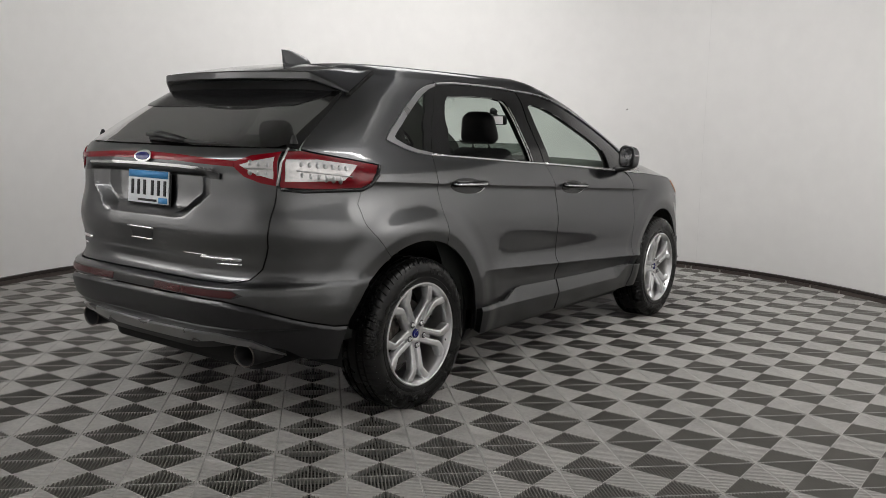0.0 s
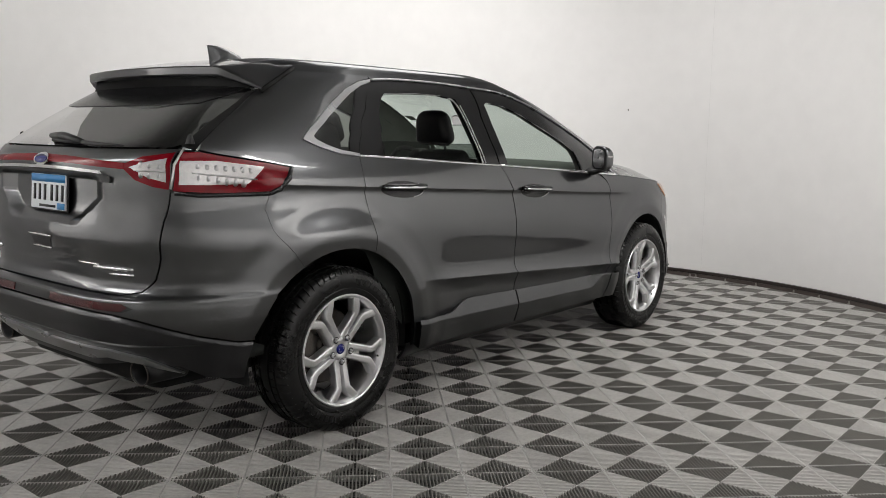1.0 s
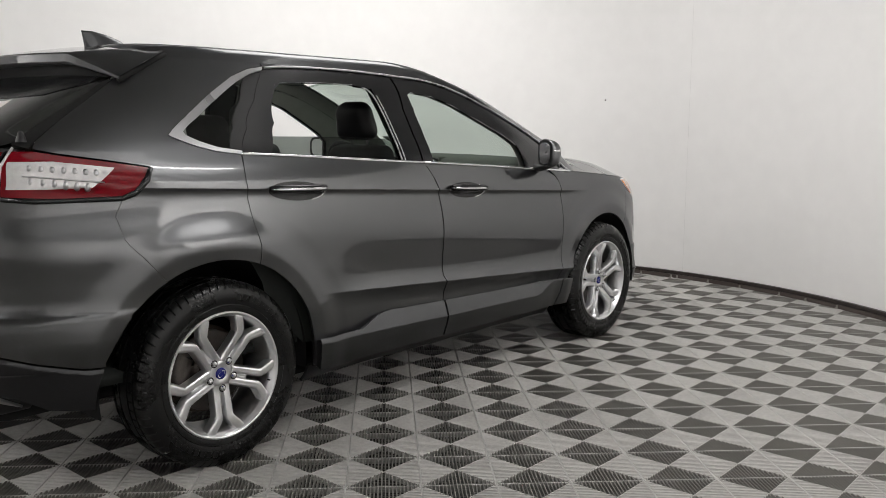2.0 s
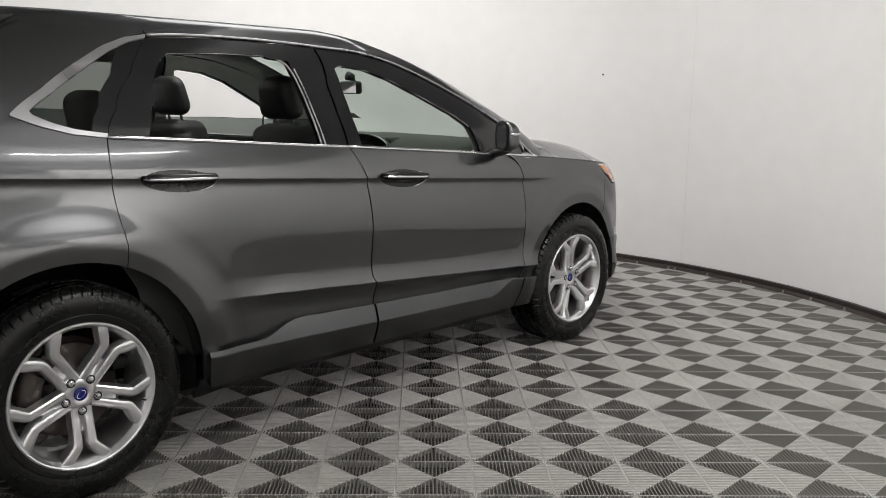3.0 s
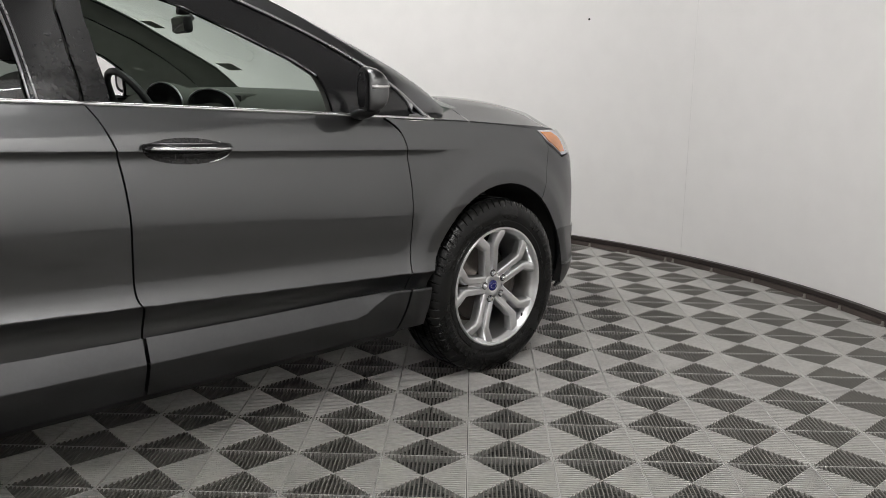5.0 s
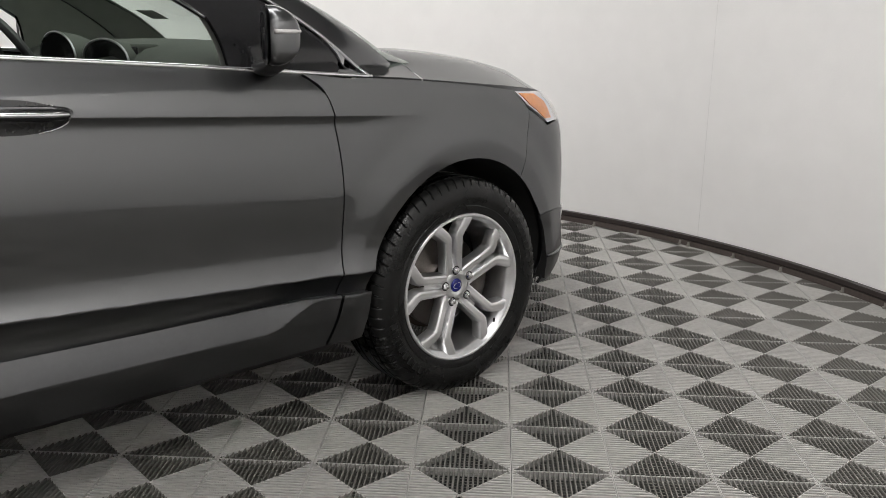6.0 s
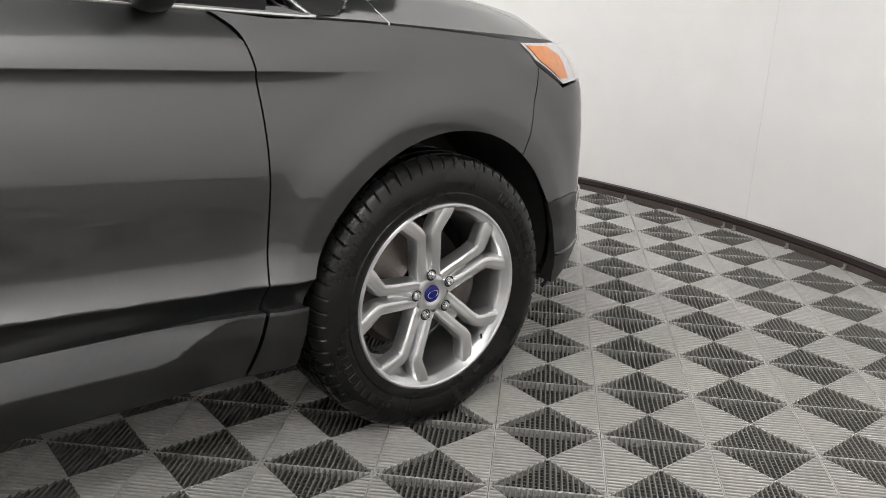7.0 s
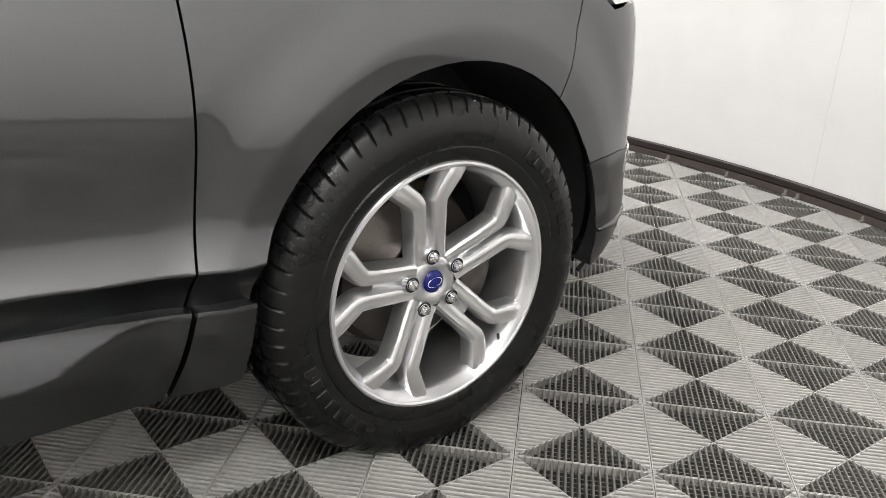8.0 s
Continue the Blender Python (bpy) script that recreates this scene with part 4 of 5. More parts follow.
# handle slot, badges, wiper, hinge stops
half = [R(0, 0.838), R(0.075, 0.838), R(0.085, 0.880), R(0, 0.884)]
slot = rear_panel("tailgate_handle", half[:-1] + [R(0, 0.884)] + MIR(half)[1:-1], M_BLACK, label="tailgate handle slot with chrome lips", off=0.002)
for z, w in ((0.888, 0.098), (0.836, 0.080)):
    part("lip", tube([tuple(full_skin(*R(x, z), True, 0.004)) for x in np.linspace(-w, w, 9)], 0.006, 8, 0.8), M_CHROME, slot, "chrome lip")
for x0, x1, z, r in ((0.29, 0.43, 0.800, 0.004), (0.40, 0.60, 0.790, 0.010), (0.49, 0.60, 0.768, 0.007), (-0.56, -0.44, 0.80, 0.010), (-0.54, -0.50, 0.765, 0.006)):
    part("model_badge", tube([tuple(full_skin(*R(x, z), True, 0.002)) for x in np.linspace(x0, x1, 6)], r, 6, 0.9), M_CHROME, car, "chrome badge bar")
wip = [full_skin(*R(x, z), True, o) for x, z, o in ((-0.10, 1.302, 0.03), (0.0, 1.302, 0.035), (0.12, 1.292, 0.035), (0.22, 1.282, 0.03))]
wiper = part("rear_wiper", tube([tuple(p) for p in wip], [0.016, 0.024, 0.020, 0.013], 10, 0.8), M_BLACK, car, "black rear wiper resting on the glass")
blade = [full_skin(*R(x, z), True, o) for x, z, o in ((-0.06, 1.284, 0.016), (0.10, 1.282, 0.018), (0.26, 1.277, 0.022), (0.40, 1.273, 0.018), (0.505, 1.270, 0.010))]
part("blade", tube([tuple(p) for p in blade], [0.008, 0.009, 0.009, 0.007, 0.003], 8), M_BLACK, wiper)
for sg in (1, -1):
    bm = lathe([(0.0, 0.028), (0.008, 0.024), (0.016, 0.0), (0.018, -0.01)], 14)
    bm.transform(pose(sg * 0.715, -0.645, 1.290) @ pose(0, 0, 0, 0, -90, 0))
    part("hinge_stop", bm, M_BLACK, car, "small black rubber stop")


# roof spoiler: a flat blade with a thick rear lip, its ends cut off along the hatch gap
def spoiler_point(u, v):
    s = u / 24
    e = abs(s)
    k = min(e / 0.80, 1)
    yb = -0.435 + 0.060 * k ** 2.2
    p = Vector((0.535 * k, -0.03 + (yb + 0.03) * v, 1.672 - 0.034 * k ** 2.4 - (0.062 - 0.028 * k ** 2.4) * v ** 1.5))
    if e > 0.80:
        t = (e - 0.80) / 0.20
        h = Vector((0.606 + 0.062 * v, -0.03 - 0.225 * v, 1.628 - 0.110 * v))
        p = p.lerp(h, t)
    p.x = math.copysign(p.x, s)
    return p


def spoiler_lip(u, v):
    """The rear lip, in steps down and under from the trailing edge; thinner on the cut-off ends."""
    e = abs(u / 24)
    thin = 1.0 if e < 0.80 else 1 - 0.75 * (e - 0.80) / 0.20
    back, down = ((0, 0), (-0.006, -0.006), (-0.006, -0.034), (0.004, -0.042), (0.030, -0.046))[v]
    return spoiler_point(u, 1.0) + Vector((0, back * thin, down * thin))


bm = grid(spoiler_point, [k / 2 for k in range(-48, 49)], [k / 12 for k in range(13)])
merge(bm, grid(spoiler_lip, [k / 2 for k in range(-48, 49)], range(5)))
bmesh.ops.remove_doubles(bm, verts=list(bm.verts), dist=1e-5)
bmesh.ops.recalc_face_normals(bm, faces=list(bm.faces))
spoiler = autosmooth(part("spoiler", bm, M_PAINT, car, "roof spoiler over the rear window"), 30)


def spoiler_under(u, v):
    a = spoiler_lip(u, 4)
    return a.lerp(full_skin(*R(a.x * 0.97, 1.530 - 0.015 * abs(u / 24) ** 2), True, 0.003), v)


half = [R(0, 1.438), R(0.40, 1.438), R(0.55, 1.446), R(0.61, 1.49), R(0.60, 1.548), R(0, 1.556)]
rear_panel("glass_band", half[:-1] + [R(0, 1.556)] + MIR(half)[1:-1], M_GLOSS, label="black band along the top of the rear window", off=0.0015, depth=0.003, step=0.04)
part("underside", grid(spoiler_under, range(-23, 24), (0, 0.5, 1)), M_LINER, spoiler, "dull black underside")

for sg in (1, -1):
    part("hatch_seal", tube([(sg * (0.594 + 0.068 * v), -0.02 - 0.235 * v, 1.616 - 0.112 * v) for v in (0, 0.25, 0.5, 0.75, 1)], 0.012, 8), M_LINER, spoiler)

# painted frame of the tailgate on both sides of the rear window
for mir in (False, True):
    strip = [S(-0.63, 1.258), S(-0.598, 1.289), S(-0.513, 1.348), S(-0.382, 1.432), S(-0.262, 1.510), S(-0.30, 1.500), R(0.655, 1.450), R(0.680, 1.36), R(0.695, 1.275)]
    panel("window_frame", strip, M_LINER, tailgate, "dull black strip beside the rear window", up=True, off=0.0, gap=0, depth=0.008, step=0.03, mirror=mir)

# aerial fin
def fin(u, v):
    a = 2 * math.pi * u / 20
    k = v / 8
    back, front = -0.045 - 0.012 * k, 0.155 - 0.125 * k ** 2.2
    wd = 0.030 * (1 - 0.80 * k)
    c = math.cos(a)
    return Vector((wd * math.sin(a), (back + front) / 2 + (front - back) / 2 * c, 1.676 + 0.070 * k - 0.006 * k * k * max(c, 0)))


bm = grid(fin, range(20), range(9), closed_u=True)
bm.faces.new([v for v in bm.verts][8::9])
bmesh.ops.recalc_face_normals(bm, faces=list(bm.faces))
part("aerial_fin", bm, M_SATIN, car, "dark grey shark-fin aerial")

# exhaust tips and the lower rim of the bumper
for sg in (1, -1):
    bm = lathe([(0.034, 0.10), (0.040, 0.02), (0.046, -0.08), (0.050, -0.087), (0.050, 0.10)], 28)
    bm.transform(pose(sg * 0.590, -0.735, 0.372) @ Matrix.Diagonal((1.25, 1, 1, 1)) @ pose(0, 0, 0, 0, 0, 90) @ Matrix.Scale(1, 4))
    part("exhaust_tip", bm, M_BLACK, car, "dark exhaust tip with a steel lip")
    bm = tube([(sg * 0.590 + 0.0625 * math.cos(a), -0.822, 0.372 + 0.050 * math.sin(a)) for a in np.linspace(0, 2 * math.pi, 33)], 0.0030, 8, cap=False)
    part("exhaust_lip", bm, M_STEEL, car, "steel lip of the exhaust tip")
    bm = lathe([(0.002, 0.03), (0.042, 0.03)], 20)
    bm.transform(pose(sg * 0.590, -0.735, 0.372) @ Matrix.Diagonal((1.25, 1, 1, 1)) @ pose(0, 0, 0, 0, 0, 90))
    part("exhaust_bore", bm, M_LINER, car)
half = [R(0, 0.398), R(0.34, 0.402), R(0.46, 0.425), R(0.60, 0.415), R(0.72, 0.372), R(0.635, 0.440), R(0.50, 0.462), R(0.34, 0.456), R(0, 0.448)]
rear_panel("bumper_rim", half[:-1] + [R(0, 0.448)] + MIR(half)[1:-1], M_SATINCHROME, label="satin silver lower bumper rim", off=0.014)

# ---------------------------------------------------------------- nose details
def nose(mirror):
    amber = [at_side(3.175, 0.998), at_side(3.235, 0.952), at_side(3.335, 0.896), at_side(3.385, 0.894), at_side(3.35, 0.960), at_side(3.28, 0.990)]
    panel("side_reflector", amber, M_AMBER, car, "amber side reflector in the headlamp", off=0.006, mirror=mirror, step=0.02, depth=0.004)
    low = [at_side(3.30, 0.275), at_side(3.318, 0.325)] + side_poly(arch(FRONT_C, FRONT_R, -2, 25, 6)) + [at_side(3.33, 0.553), at_side(3.45, 0.545), F(0.60, 0.50), F(0.45, 0.49), F(0.45, 0.275)]
    panel("front_bumper_cladding", low, M_BUMPER, car, "satin black lower front bumper corner", surface=lambda q, z: full_skin(q, z, False, 0.004 + 0.034 * smooth(0.50, 0.30, z)), gap=0.0, mirror=mirror, step=0.02, depth=0.010)
    lens = [at_side(3.50, 0.47), at_side(3.50, 0.53), F(0.62, 0.535), F(0.62, 0.465)]
    panel("fog_lamp", lens, M_CLEARLAMP, car, "clear front fog lamp", off=0.007, mirror=mirror, step=0.02, depth=0.004)
    sg = -1 if mirror else 1
    rail = [skin(*at_side(y, 0.385 - 0.06 * (y - 3.32)), False, 0.026) for y in np.linspace(3.326, 3.54, 9)]
    part("bumper_strip", tube([(sg * p.x, p.y, p.z) for p in rail], 0.007, 8, 0.9), M_SATIN, car, "satin grey strip on the lower bumper")


nose(False)
nose(True)
half = [F(0, 0.50), F(0.42, 0.50), F(0.52, 0.62), F(0.50, 0.84), F(0, 0.86)]
panel("grille", half[:-1] + [F(0, 0.86)] + MIF(half)[1:-1], M_GLOSS, car, "gloss black front grille", off=0.006, step=0.05)
for k in range(4):
    z = 0.57 + 0.075 * k
    part("grille_bar", tube([tuple(full_skin(*F(x, z), False, 0.012)) for x in np.linspace(-0.46, 0.46, 13)], 0.012, 8, 0.7), M_CHROME, car, "chrome grille bar")

# underside
bm = box(-0.70, 0.70, 0.42, 2.42, 0.21, 0.31, 0.03)
add_box(bm, -0.55, 0.55, -0.72, 0.45, 0.26, 0.42, 0.05)
add_box(bm, -0.55, 0.55, 2.40, 3.60, 0.24, 0.45, 0.05)
part("underbody", bm, M_LINER, car)


def wheel_arch_liner(cy, cz, r, sg):
    bm = grid(lambda u, v: Vector((sg * (0.50, 0.855)[v], cy + r * math.cos(radians(-8 + 196 * u / 24)), cz + r * math.sin(radians(-8 + 196 * u / 24)))), range(25), range(2))
    cap = grid(lambda u, v: Vector((sg * 0.50, cy + r * v * math.cos(radians(-8 + 196 * u / 24)), cz + r * v * math.sin(radians(-8 + 196 * u / 24)))), range(25), (0.01, 1))
    merge(bm, cap)
    part("wheel_arch_liner", bm, M_LINER, car)


for sg in (1, -1):
    wheel_arch_liner(REAR_C, 0.36, REAR_R + 0.004, sg)
    wheel_arch_liner(FRONT_C, 0.36, FRONT_R + 0.004, sg)

# ---------------------------------------------------------------- wheels (built round the x axis, outer face towards +x)
TREAD_R = 0.372


def tyre_mesh():
    prof = [(0.236, 0.090), (0.247, 0.106), (0.256, 0.112), (0.272, 0.1145), (0.279, 0.1155), (0.282, 0.1130), (0.300, 0.1185), (0.316, 0.1195), (0.330, 0.1165), (0.343, 0.1115), (0.352, 0.1065),
            (0.360, 0.1000), (0.366, 0.0920), (0.3695, 0.0820), (0.3710, 0.0700), (0.3635, 0.0690), (0.3635, 0.0610), (0.3720, 0.0600), (0.3725, 0.0330), (0.3640, 0.0320), (0.3640, 0.0230), (0.3725, 0.0220)]
    prof = prof + [(r, -h) for r, h in reversed(prof)]
    n = 640

    def f(u, v):
        r, h = prof[v]
        if 9 <= v <= 14 or len(prof) - 15 <= v <= len(prof) - 10:
            if u % 10 < 1:
                r -= 0.0075 if 10 <= v < len(prof) - 10 else 0.0015
        elif v in (17, 18) and u % 10 == 5:
            r -= 0.005
        a = 2 * math.pi * (u + (2.6 * (14 - v) / 4 if 9 <= v <= 14 else 0)) / n
        return (h, r * math.cos(a), r * math.sin(a))
    return grid(f, range(n), range(len(prof)), closed_u=True)


def rim_mesh():
    prof = [(0.2535, 0.106), (0.2545, 0.1115), (0.2525, 0.1150), (0.2480, 0.1155), (0.2440, 0.1130), (0.2400, 0.1040), (0.2340, 0.0960), (0.2300, 0.0880), (0.2270, 0.060), (0.2240, 0.0), (0.2220, -0.06), (0.235, -0.085), (0.252, -0.105), (0.256, -0.100), (0.240, -0.07), (0.232, 0.0), (0.236, 0.07), (0.2535, 0.106)]
    return lathe(prof, 128)


def spoke_face(r):
    """How far out the spokes' faces lie: the hub is set in, the rim end stands out."""
    return float(np.interp(r, (0.0, 0.04, 0.075, 0.12, 0.18, 0.225, 0.25), (0.078, 0.078, 0.081, 0.090, 0.100, 0.104, 0.103)))


def spoke_mesh(sign):
    """One limb of a forked spoke: close to its twin near the hub, bent away from it near the rim."""
    bm = bmesh.new()
    stations = spline([(0.046, 0.0230), (0.080, 0.0235), (0.120, 0.0240), (0.160, 0.0246), (0.177, 0.0262), (0.189, 0.0335), (0.205, 0.0480), (0.222, 0.0640), (0.240, 0.0790)], 3)
    rings = []
    for i, (r, h) in enumerate(stations):
        j0, j1 = stations[max(i - 1, 0)], stations[min(i + 1, len(stations) - 1)]
        t = Vector((j1[0] - j0[0], j1[1] - j0[1])).normalized()
        nrm = Vector((-t.y, t.x))
        w = float(np.interp(r, (0.046, 0.08, 0.15, 0.19, 0.238), (0.0138, 0.0138, 0.0142, 0.0165, 0.0185)))
        x = spoke_face(math.hypot(r, h))
        sec = ((-1.28, -0.040), (-1.20, -0.013), (-0.96, -0.0034), (-0.52, 0.0), (-0.18, -0.0009), (0.20, -0.0009), (0.54, 0.0), (0.96, -0.0034), (1.20, -0.013), (1.28, -0.040))
        ring = []
        for k, d in sec:
            p = Vector((r, h)) + nrm * (k * w)
            ring.append(bm.verts.new((x + d, p.y * sign, p.x)))
        rings.append(ring)
    for a, b in zip(rings, rings[1:]):
        for k in range(len(a)):
            q = (a[k], a[(k + 1) % len(a)], b[(k + 1) % len(a)], b[k])
            bm.faces.new(q)
    bm.faces.new(rings[-1])
    bmesh.ops.recalc_face_normals(bm, faces=list(bm.faces))
    return bm


def block_mesh():
    """A plain raised block on the side wall, in place of the maker's lettering."""
    b = bmesh.new()
    bmesh.ops.create_cube(b, size=1)
    b.transform(Matrix.Translation((0.1180, 0.311, 0)) @ Matrix.Diagonal((0.0066, 0.024, 0.019, 1)))
    bmesh.ops.bevel(b, geom=list(b.edges), offset=0.0012, segments=1, affect="EDGES")
    me = bpy.data.meshes.new("side_wall_block")
    b.to_mesh(me)
    b.free()
    me.materials.append(M_RUBBER)
    return me


BLOCK = block_mesh()


def wheel():
    w = new("wheel")
    w.parent = car
    w["label"] = "silver five-twin-spoke alloy wheel with black tyre"
    ty = part("tyre", tyre_mesh(), M_RUBBER, w, "black rubber tyre")
    autosmooth(ty, 32)
    for start in (222, 42):
        for k in range(8):
            blk = new("side_wall_block", BLOCK)
            blk.parent = ty
            blk.matrix_basis = Matrix.Rotation(radians(start - 5.6 * k), 4, "X")
    rm = autosmooth(part("rim", rim_mesh(), M_ALLOY, w, "silver alloy rim"), 30)
    for k in range(5):
        a = Matrix.Rotation(radians(72 * k), 4, "X")
        for sign in (1, -1):
            bm = spoke_mesh(sign)
            bm.transform(a)
            autosmooth(part("spoke", bm, M_ALLOY, rm), 40)
        # web that joins the twins
        bm = grid(lambda u, v: Vector((spoke_face(0.05 + 0.085 * u / 8) - 0.012 - 0.016 * smooth(0.15, 0.8, u / 8), 0.026 * v, 0.05 + 0.085 * u / 8)), range(9), (-1, -0.5, 0, 0.5, 1))
        bm.transform(a)
        part("web", bm, M_ALLOY, rm)
        bm = lathe([(0.001, 0.0985), (0.0065, 0.0975), (0.0100, 0.091), (0.0112, 0.076), (0.0112, 0.06)], 6 * 3)
        bm.transform(a @ Matrix.Translation((0, 0, 0.0572)))
        autosmooth(part("wheel_nut", bm, M_CHROME, rm, "chrome wheel nut"), 40)
        bm = lathe([(0.0112, 0.0845), (0.0140, 0.0862), (0.0158, 0.0850)], 20)
        bm.transform(a @ Matrix.Translation((0, 0, 0.0572)))
        part("nut_pocket", bm, M_BLACK, rm)
    hub = lathe([(0.0235, 0.076), (0.030, 0.0785), (0.034, 0.079), (0.040, 0.0795), (0.0465, 0.0785), (0.052, 0.0770), (0.058, 0.070), (0.060, 0.050), (0.060, 0.03)], 60)
    part("hub", hub, M_ALLOY, rm)
    cap = lathe([(0.0, 0.083), (0.010, 0.0828), (0.018, 0.0815), (0.0225, 0.0797), (0.0235, 0.074)], 40)
    cp = part("centre_cap", cap, M_BLUE, rm, "dark blue centre cap")
    ring = lathe([(0.0165, 0.0822), (0.0175, 0.0830), (0.0185, 0.0822)], 40)
    ring.transform(Matrix.Diagonal((1, 0.95, 0.55, 1)))
    part("cap_ring", ring, M_ALLOY, cp)
    vs = tube([(0.094, 0, -0.235), (0.106, 0.004, -0.214)], 0.0035, 8)
    vs.transform(Matrix.Rotation(radians(36), 4, "X"))
    part("valve", vs, M_BLACK, rm)
    return w


def brake_set(cy, sg, front):
    # brake, does not turn with the wheel
    brake = new("brake")
    brake.parent = car
    disc = lathe([(0.05, 0.006), (0.072, 0.030), (0.078, 0.030), (0.080, 0.0), (0.160, 0.0), (0.162, -0.003), (0.162, -0.022), (0.08, -0.024)], 64)
    disc.transform(pose(sg * 0.80, cy, TREAD_R - 0.004, 0, 0, 0 if sg > 0 else 180))
    part("disc", disc, M_STEEL, brake, "steel brake disc")
    shield = lathe([(0.06, -0.03), (0.175, -0.035), (0.178, -0.045)], 48)
    shield.transform(pose(sg * 0.80, cy, TREAD_R - 0.004, 0, 0, 0 if sg > 0 else 180))
    part("shield", shield, M_RUST, brake, "brown dusty dust shield")
    side = 1 if front else -1
    bm = grid(lambda u, v: Vector((sg * (0.80 + (0.012, 0.040, 0.040, 0.012)[v]), cy + (0.105, 0.115, 0.175, 0.185)[v] * math.cos(radians(-32 + 64 * u / 10 + (0 if side > 0 else 180))),
                                   TREAD_R + (0.105, 0.115, 0.175, 0.185)[v] * math.sin(radians(-32 + 64 * u / 10 + (0 if side > 0 else 180))))), range(11), range(4))
    part("caliper", bm, M_STEEL, brake, "grey brake caliper")


first_wheel = wheel()
first_wheel.matrix_world = pose(0.80, AXLE, TREAD_R - 0.004, 10)
copy_thing(first_wheel, pose(0.80, 0.0, TREAD_R - 0.004, 36))
copy_thing(first_wheel, pose(-0.80, AXLE, TREAD_R - 0.004, 20, 0, 180))
copy_thing(first_wheel, pose(-0.80, 0.0, TREAD_R - 0.004, 50, 0, 180))
for sg in (1, -1):
    brake_set(AXLE, sg, True)
    brake_set(0.0, sg, False)

# ---------------------------------------------------------------- cabin
def cushion(w, d, h, r=0.05, taper=0.0):
    bm = bmesh.new()
    bmesh.ops.create_cube(bm, size=1)
    for v in bm.verts:
        k = 1 - taper * (v.co.z > 0)
        v.co = Vector((v.co.x * w * k, v.co.y * d, v.co.z * h))
    bmesh.ops.bevel(bm, geom=list(bm.edges), offset=r, segments=4, affect="EDGES", profile=0.5)
    return bm


def front_seat(x, back):
    seat = new("front_seat")
    seat.parent = car
    seat["label"] = "black leather front seat"
    bm = cushion(0.52, 0.54, 0.18, 0.06)
    bm.transform(pose(x, 1.60 - back, 0.62, 6))
    part("cushion", bm, M_LEATHER, seat)
    bm = cushion(0.50, 0.14, 0.62, 0.055, 0.18)
    bm.transform(pose(x, 1.29 - back, 0.94, 16))
    part("backrest", bm, M_LEATHER, seat)
    for dx in (-0.19, 0.19):
        bm = cushion(0.10, 0.17, 0.48, 0.04, 0.3)
        bm.transform(pose(x + dx, 1.295 - back, 0.90, 16))
        part("bolster", bm, M_LEATHER, seat)
    bm = cushion(0.275, 0.115, 0.200, 0.057, 0.26)
    bm.transform(pose(x, 1.185 - back, 1.365, 12))
    part("headrest", bm, M_LEATHER, seat)
    for dx in (-0.06, 0.06):
        part("post", tube([(x + dx, 1.225 - back, 1.20), (x + dx, 1.195 - back, 1.34)], 0.007, 8), M_CHROME, seat, "chrome headrest post")


front_seat(0.40, 0.0)
front_seat(-0.40, 0.10)

bench = new("rear_bench")
bench.parent = car
bench["label"] = "black leather rear bench"
bm = cushion(1.30, 0.50, 0.20, 0.06)
bm.transform(pose(0, 0.66, 0.62, 6))
part("cushion", bm, M_LEATHER, bench)
for x, w in ((-0.40, 0.50), (0.0, 0.30), (0.40, 0.50)):
    bm = cushion(w, 0.15, 0.60, 0.05, 0.1)
    bm.transform(pose(x, 0.36, 0.88, 20))
    part("backrest", bm, M_LEATHER, bench)
for x in (-0.42, 0.42):
    bm = cushion(0.25, 0.12, 0.20, 0.055, 0.12)
    bm.transform(pose(x, 0.29, 1.285, 12))
    part("headrest", bm, M_LEATHER, bench)
    for dx in (-0.05, 0.05):
        part("post", tube([(x + dx, 0.33, 1.12), (x + dx, 0.30, 1.25)], 0.007, 8), M_CHROME, bench, "chrome headrest post")

# dashboard
def dash(u, v):
    s = u / 14
    prof = ((2.03, 0.62), (1.97, 0.80), (1.98, 0.98), (2.03, 1.080), (2.10, 1.122), (2.20, 1.142), (2.35, 1.148), (2.52, 1.138), (2.66, 1.090))
    y, z = prof[v]
    return Vector((0.80 * s, y - 0.05 * s * s + 0.02, z + 0.018 * (1 - s * s) * (v > 3)))


bm = grid(dash, range(-14, 15), range(9))
dashboard = part("dashboard", bm, M_DASHTOP, car, "charcoal dashboard")


def hood(name, x, y, z, rx, ry, rz, label):
    """A rounded hood on the dashboard with a dark face under a thin bright edge."""
    arc = [math.pi * k / 16 for k in range(17)]
    bm = grid(lambda a, v: Vector((x + rx * (1 - 0.25 * v) * math.cos(a), y - ry + 2 * ry * v, z + rz * (1 - 0.8 * v * v) * math.sin(a))), arc, (0, 0.15, 0.4, 0.7, 1.0))
    h = part(name, bm, M_DASHTOP, dashboard, label)
    face = grid(lambda a, v: Vector((x + rx * 0.94 * v * math.cos(a), y - ry + 0.03 * (1 - v), z + rz * 0.92 * v * math.sin(a))), arc, (0.0, 0.5, 1.0))
    part("face", face, M_GLOSS, h, "dark face under the hood")
    part("edge", tube([(x + rx * math.cos(a), y - ry, z + rz * math.sin(a)) for a in arc], 0.004, 6), M_SATINCHROME, h, "thin bright edge")


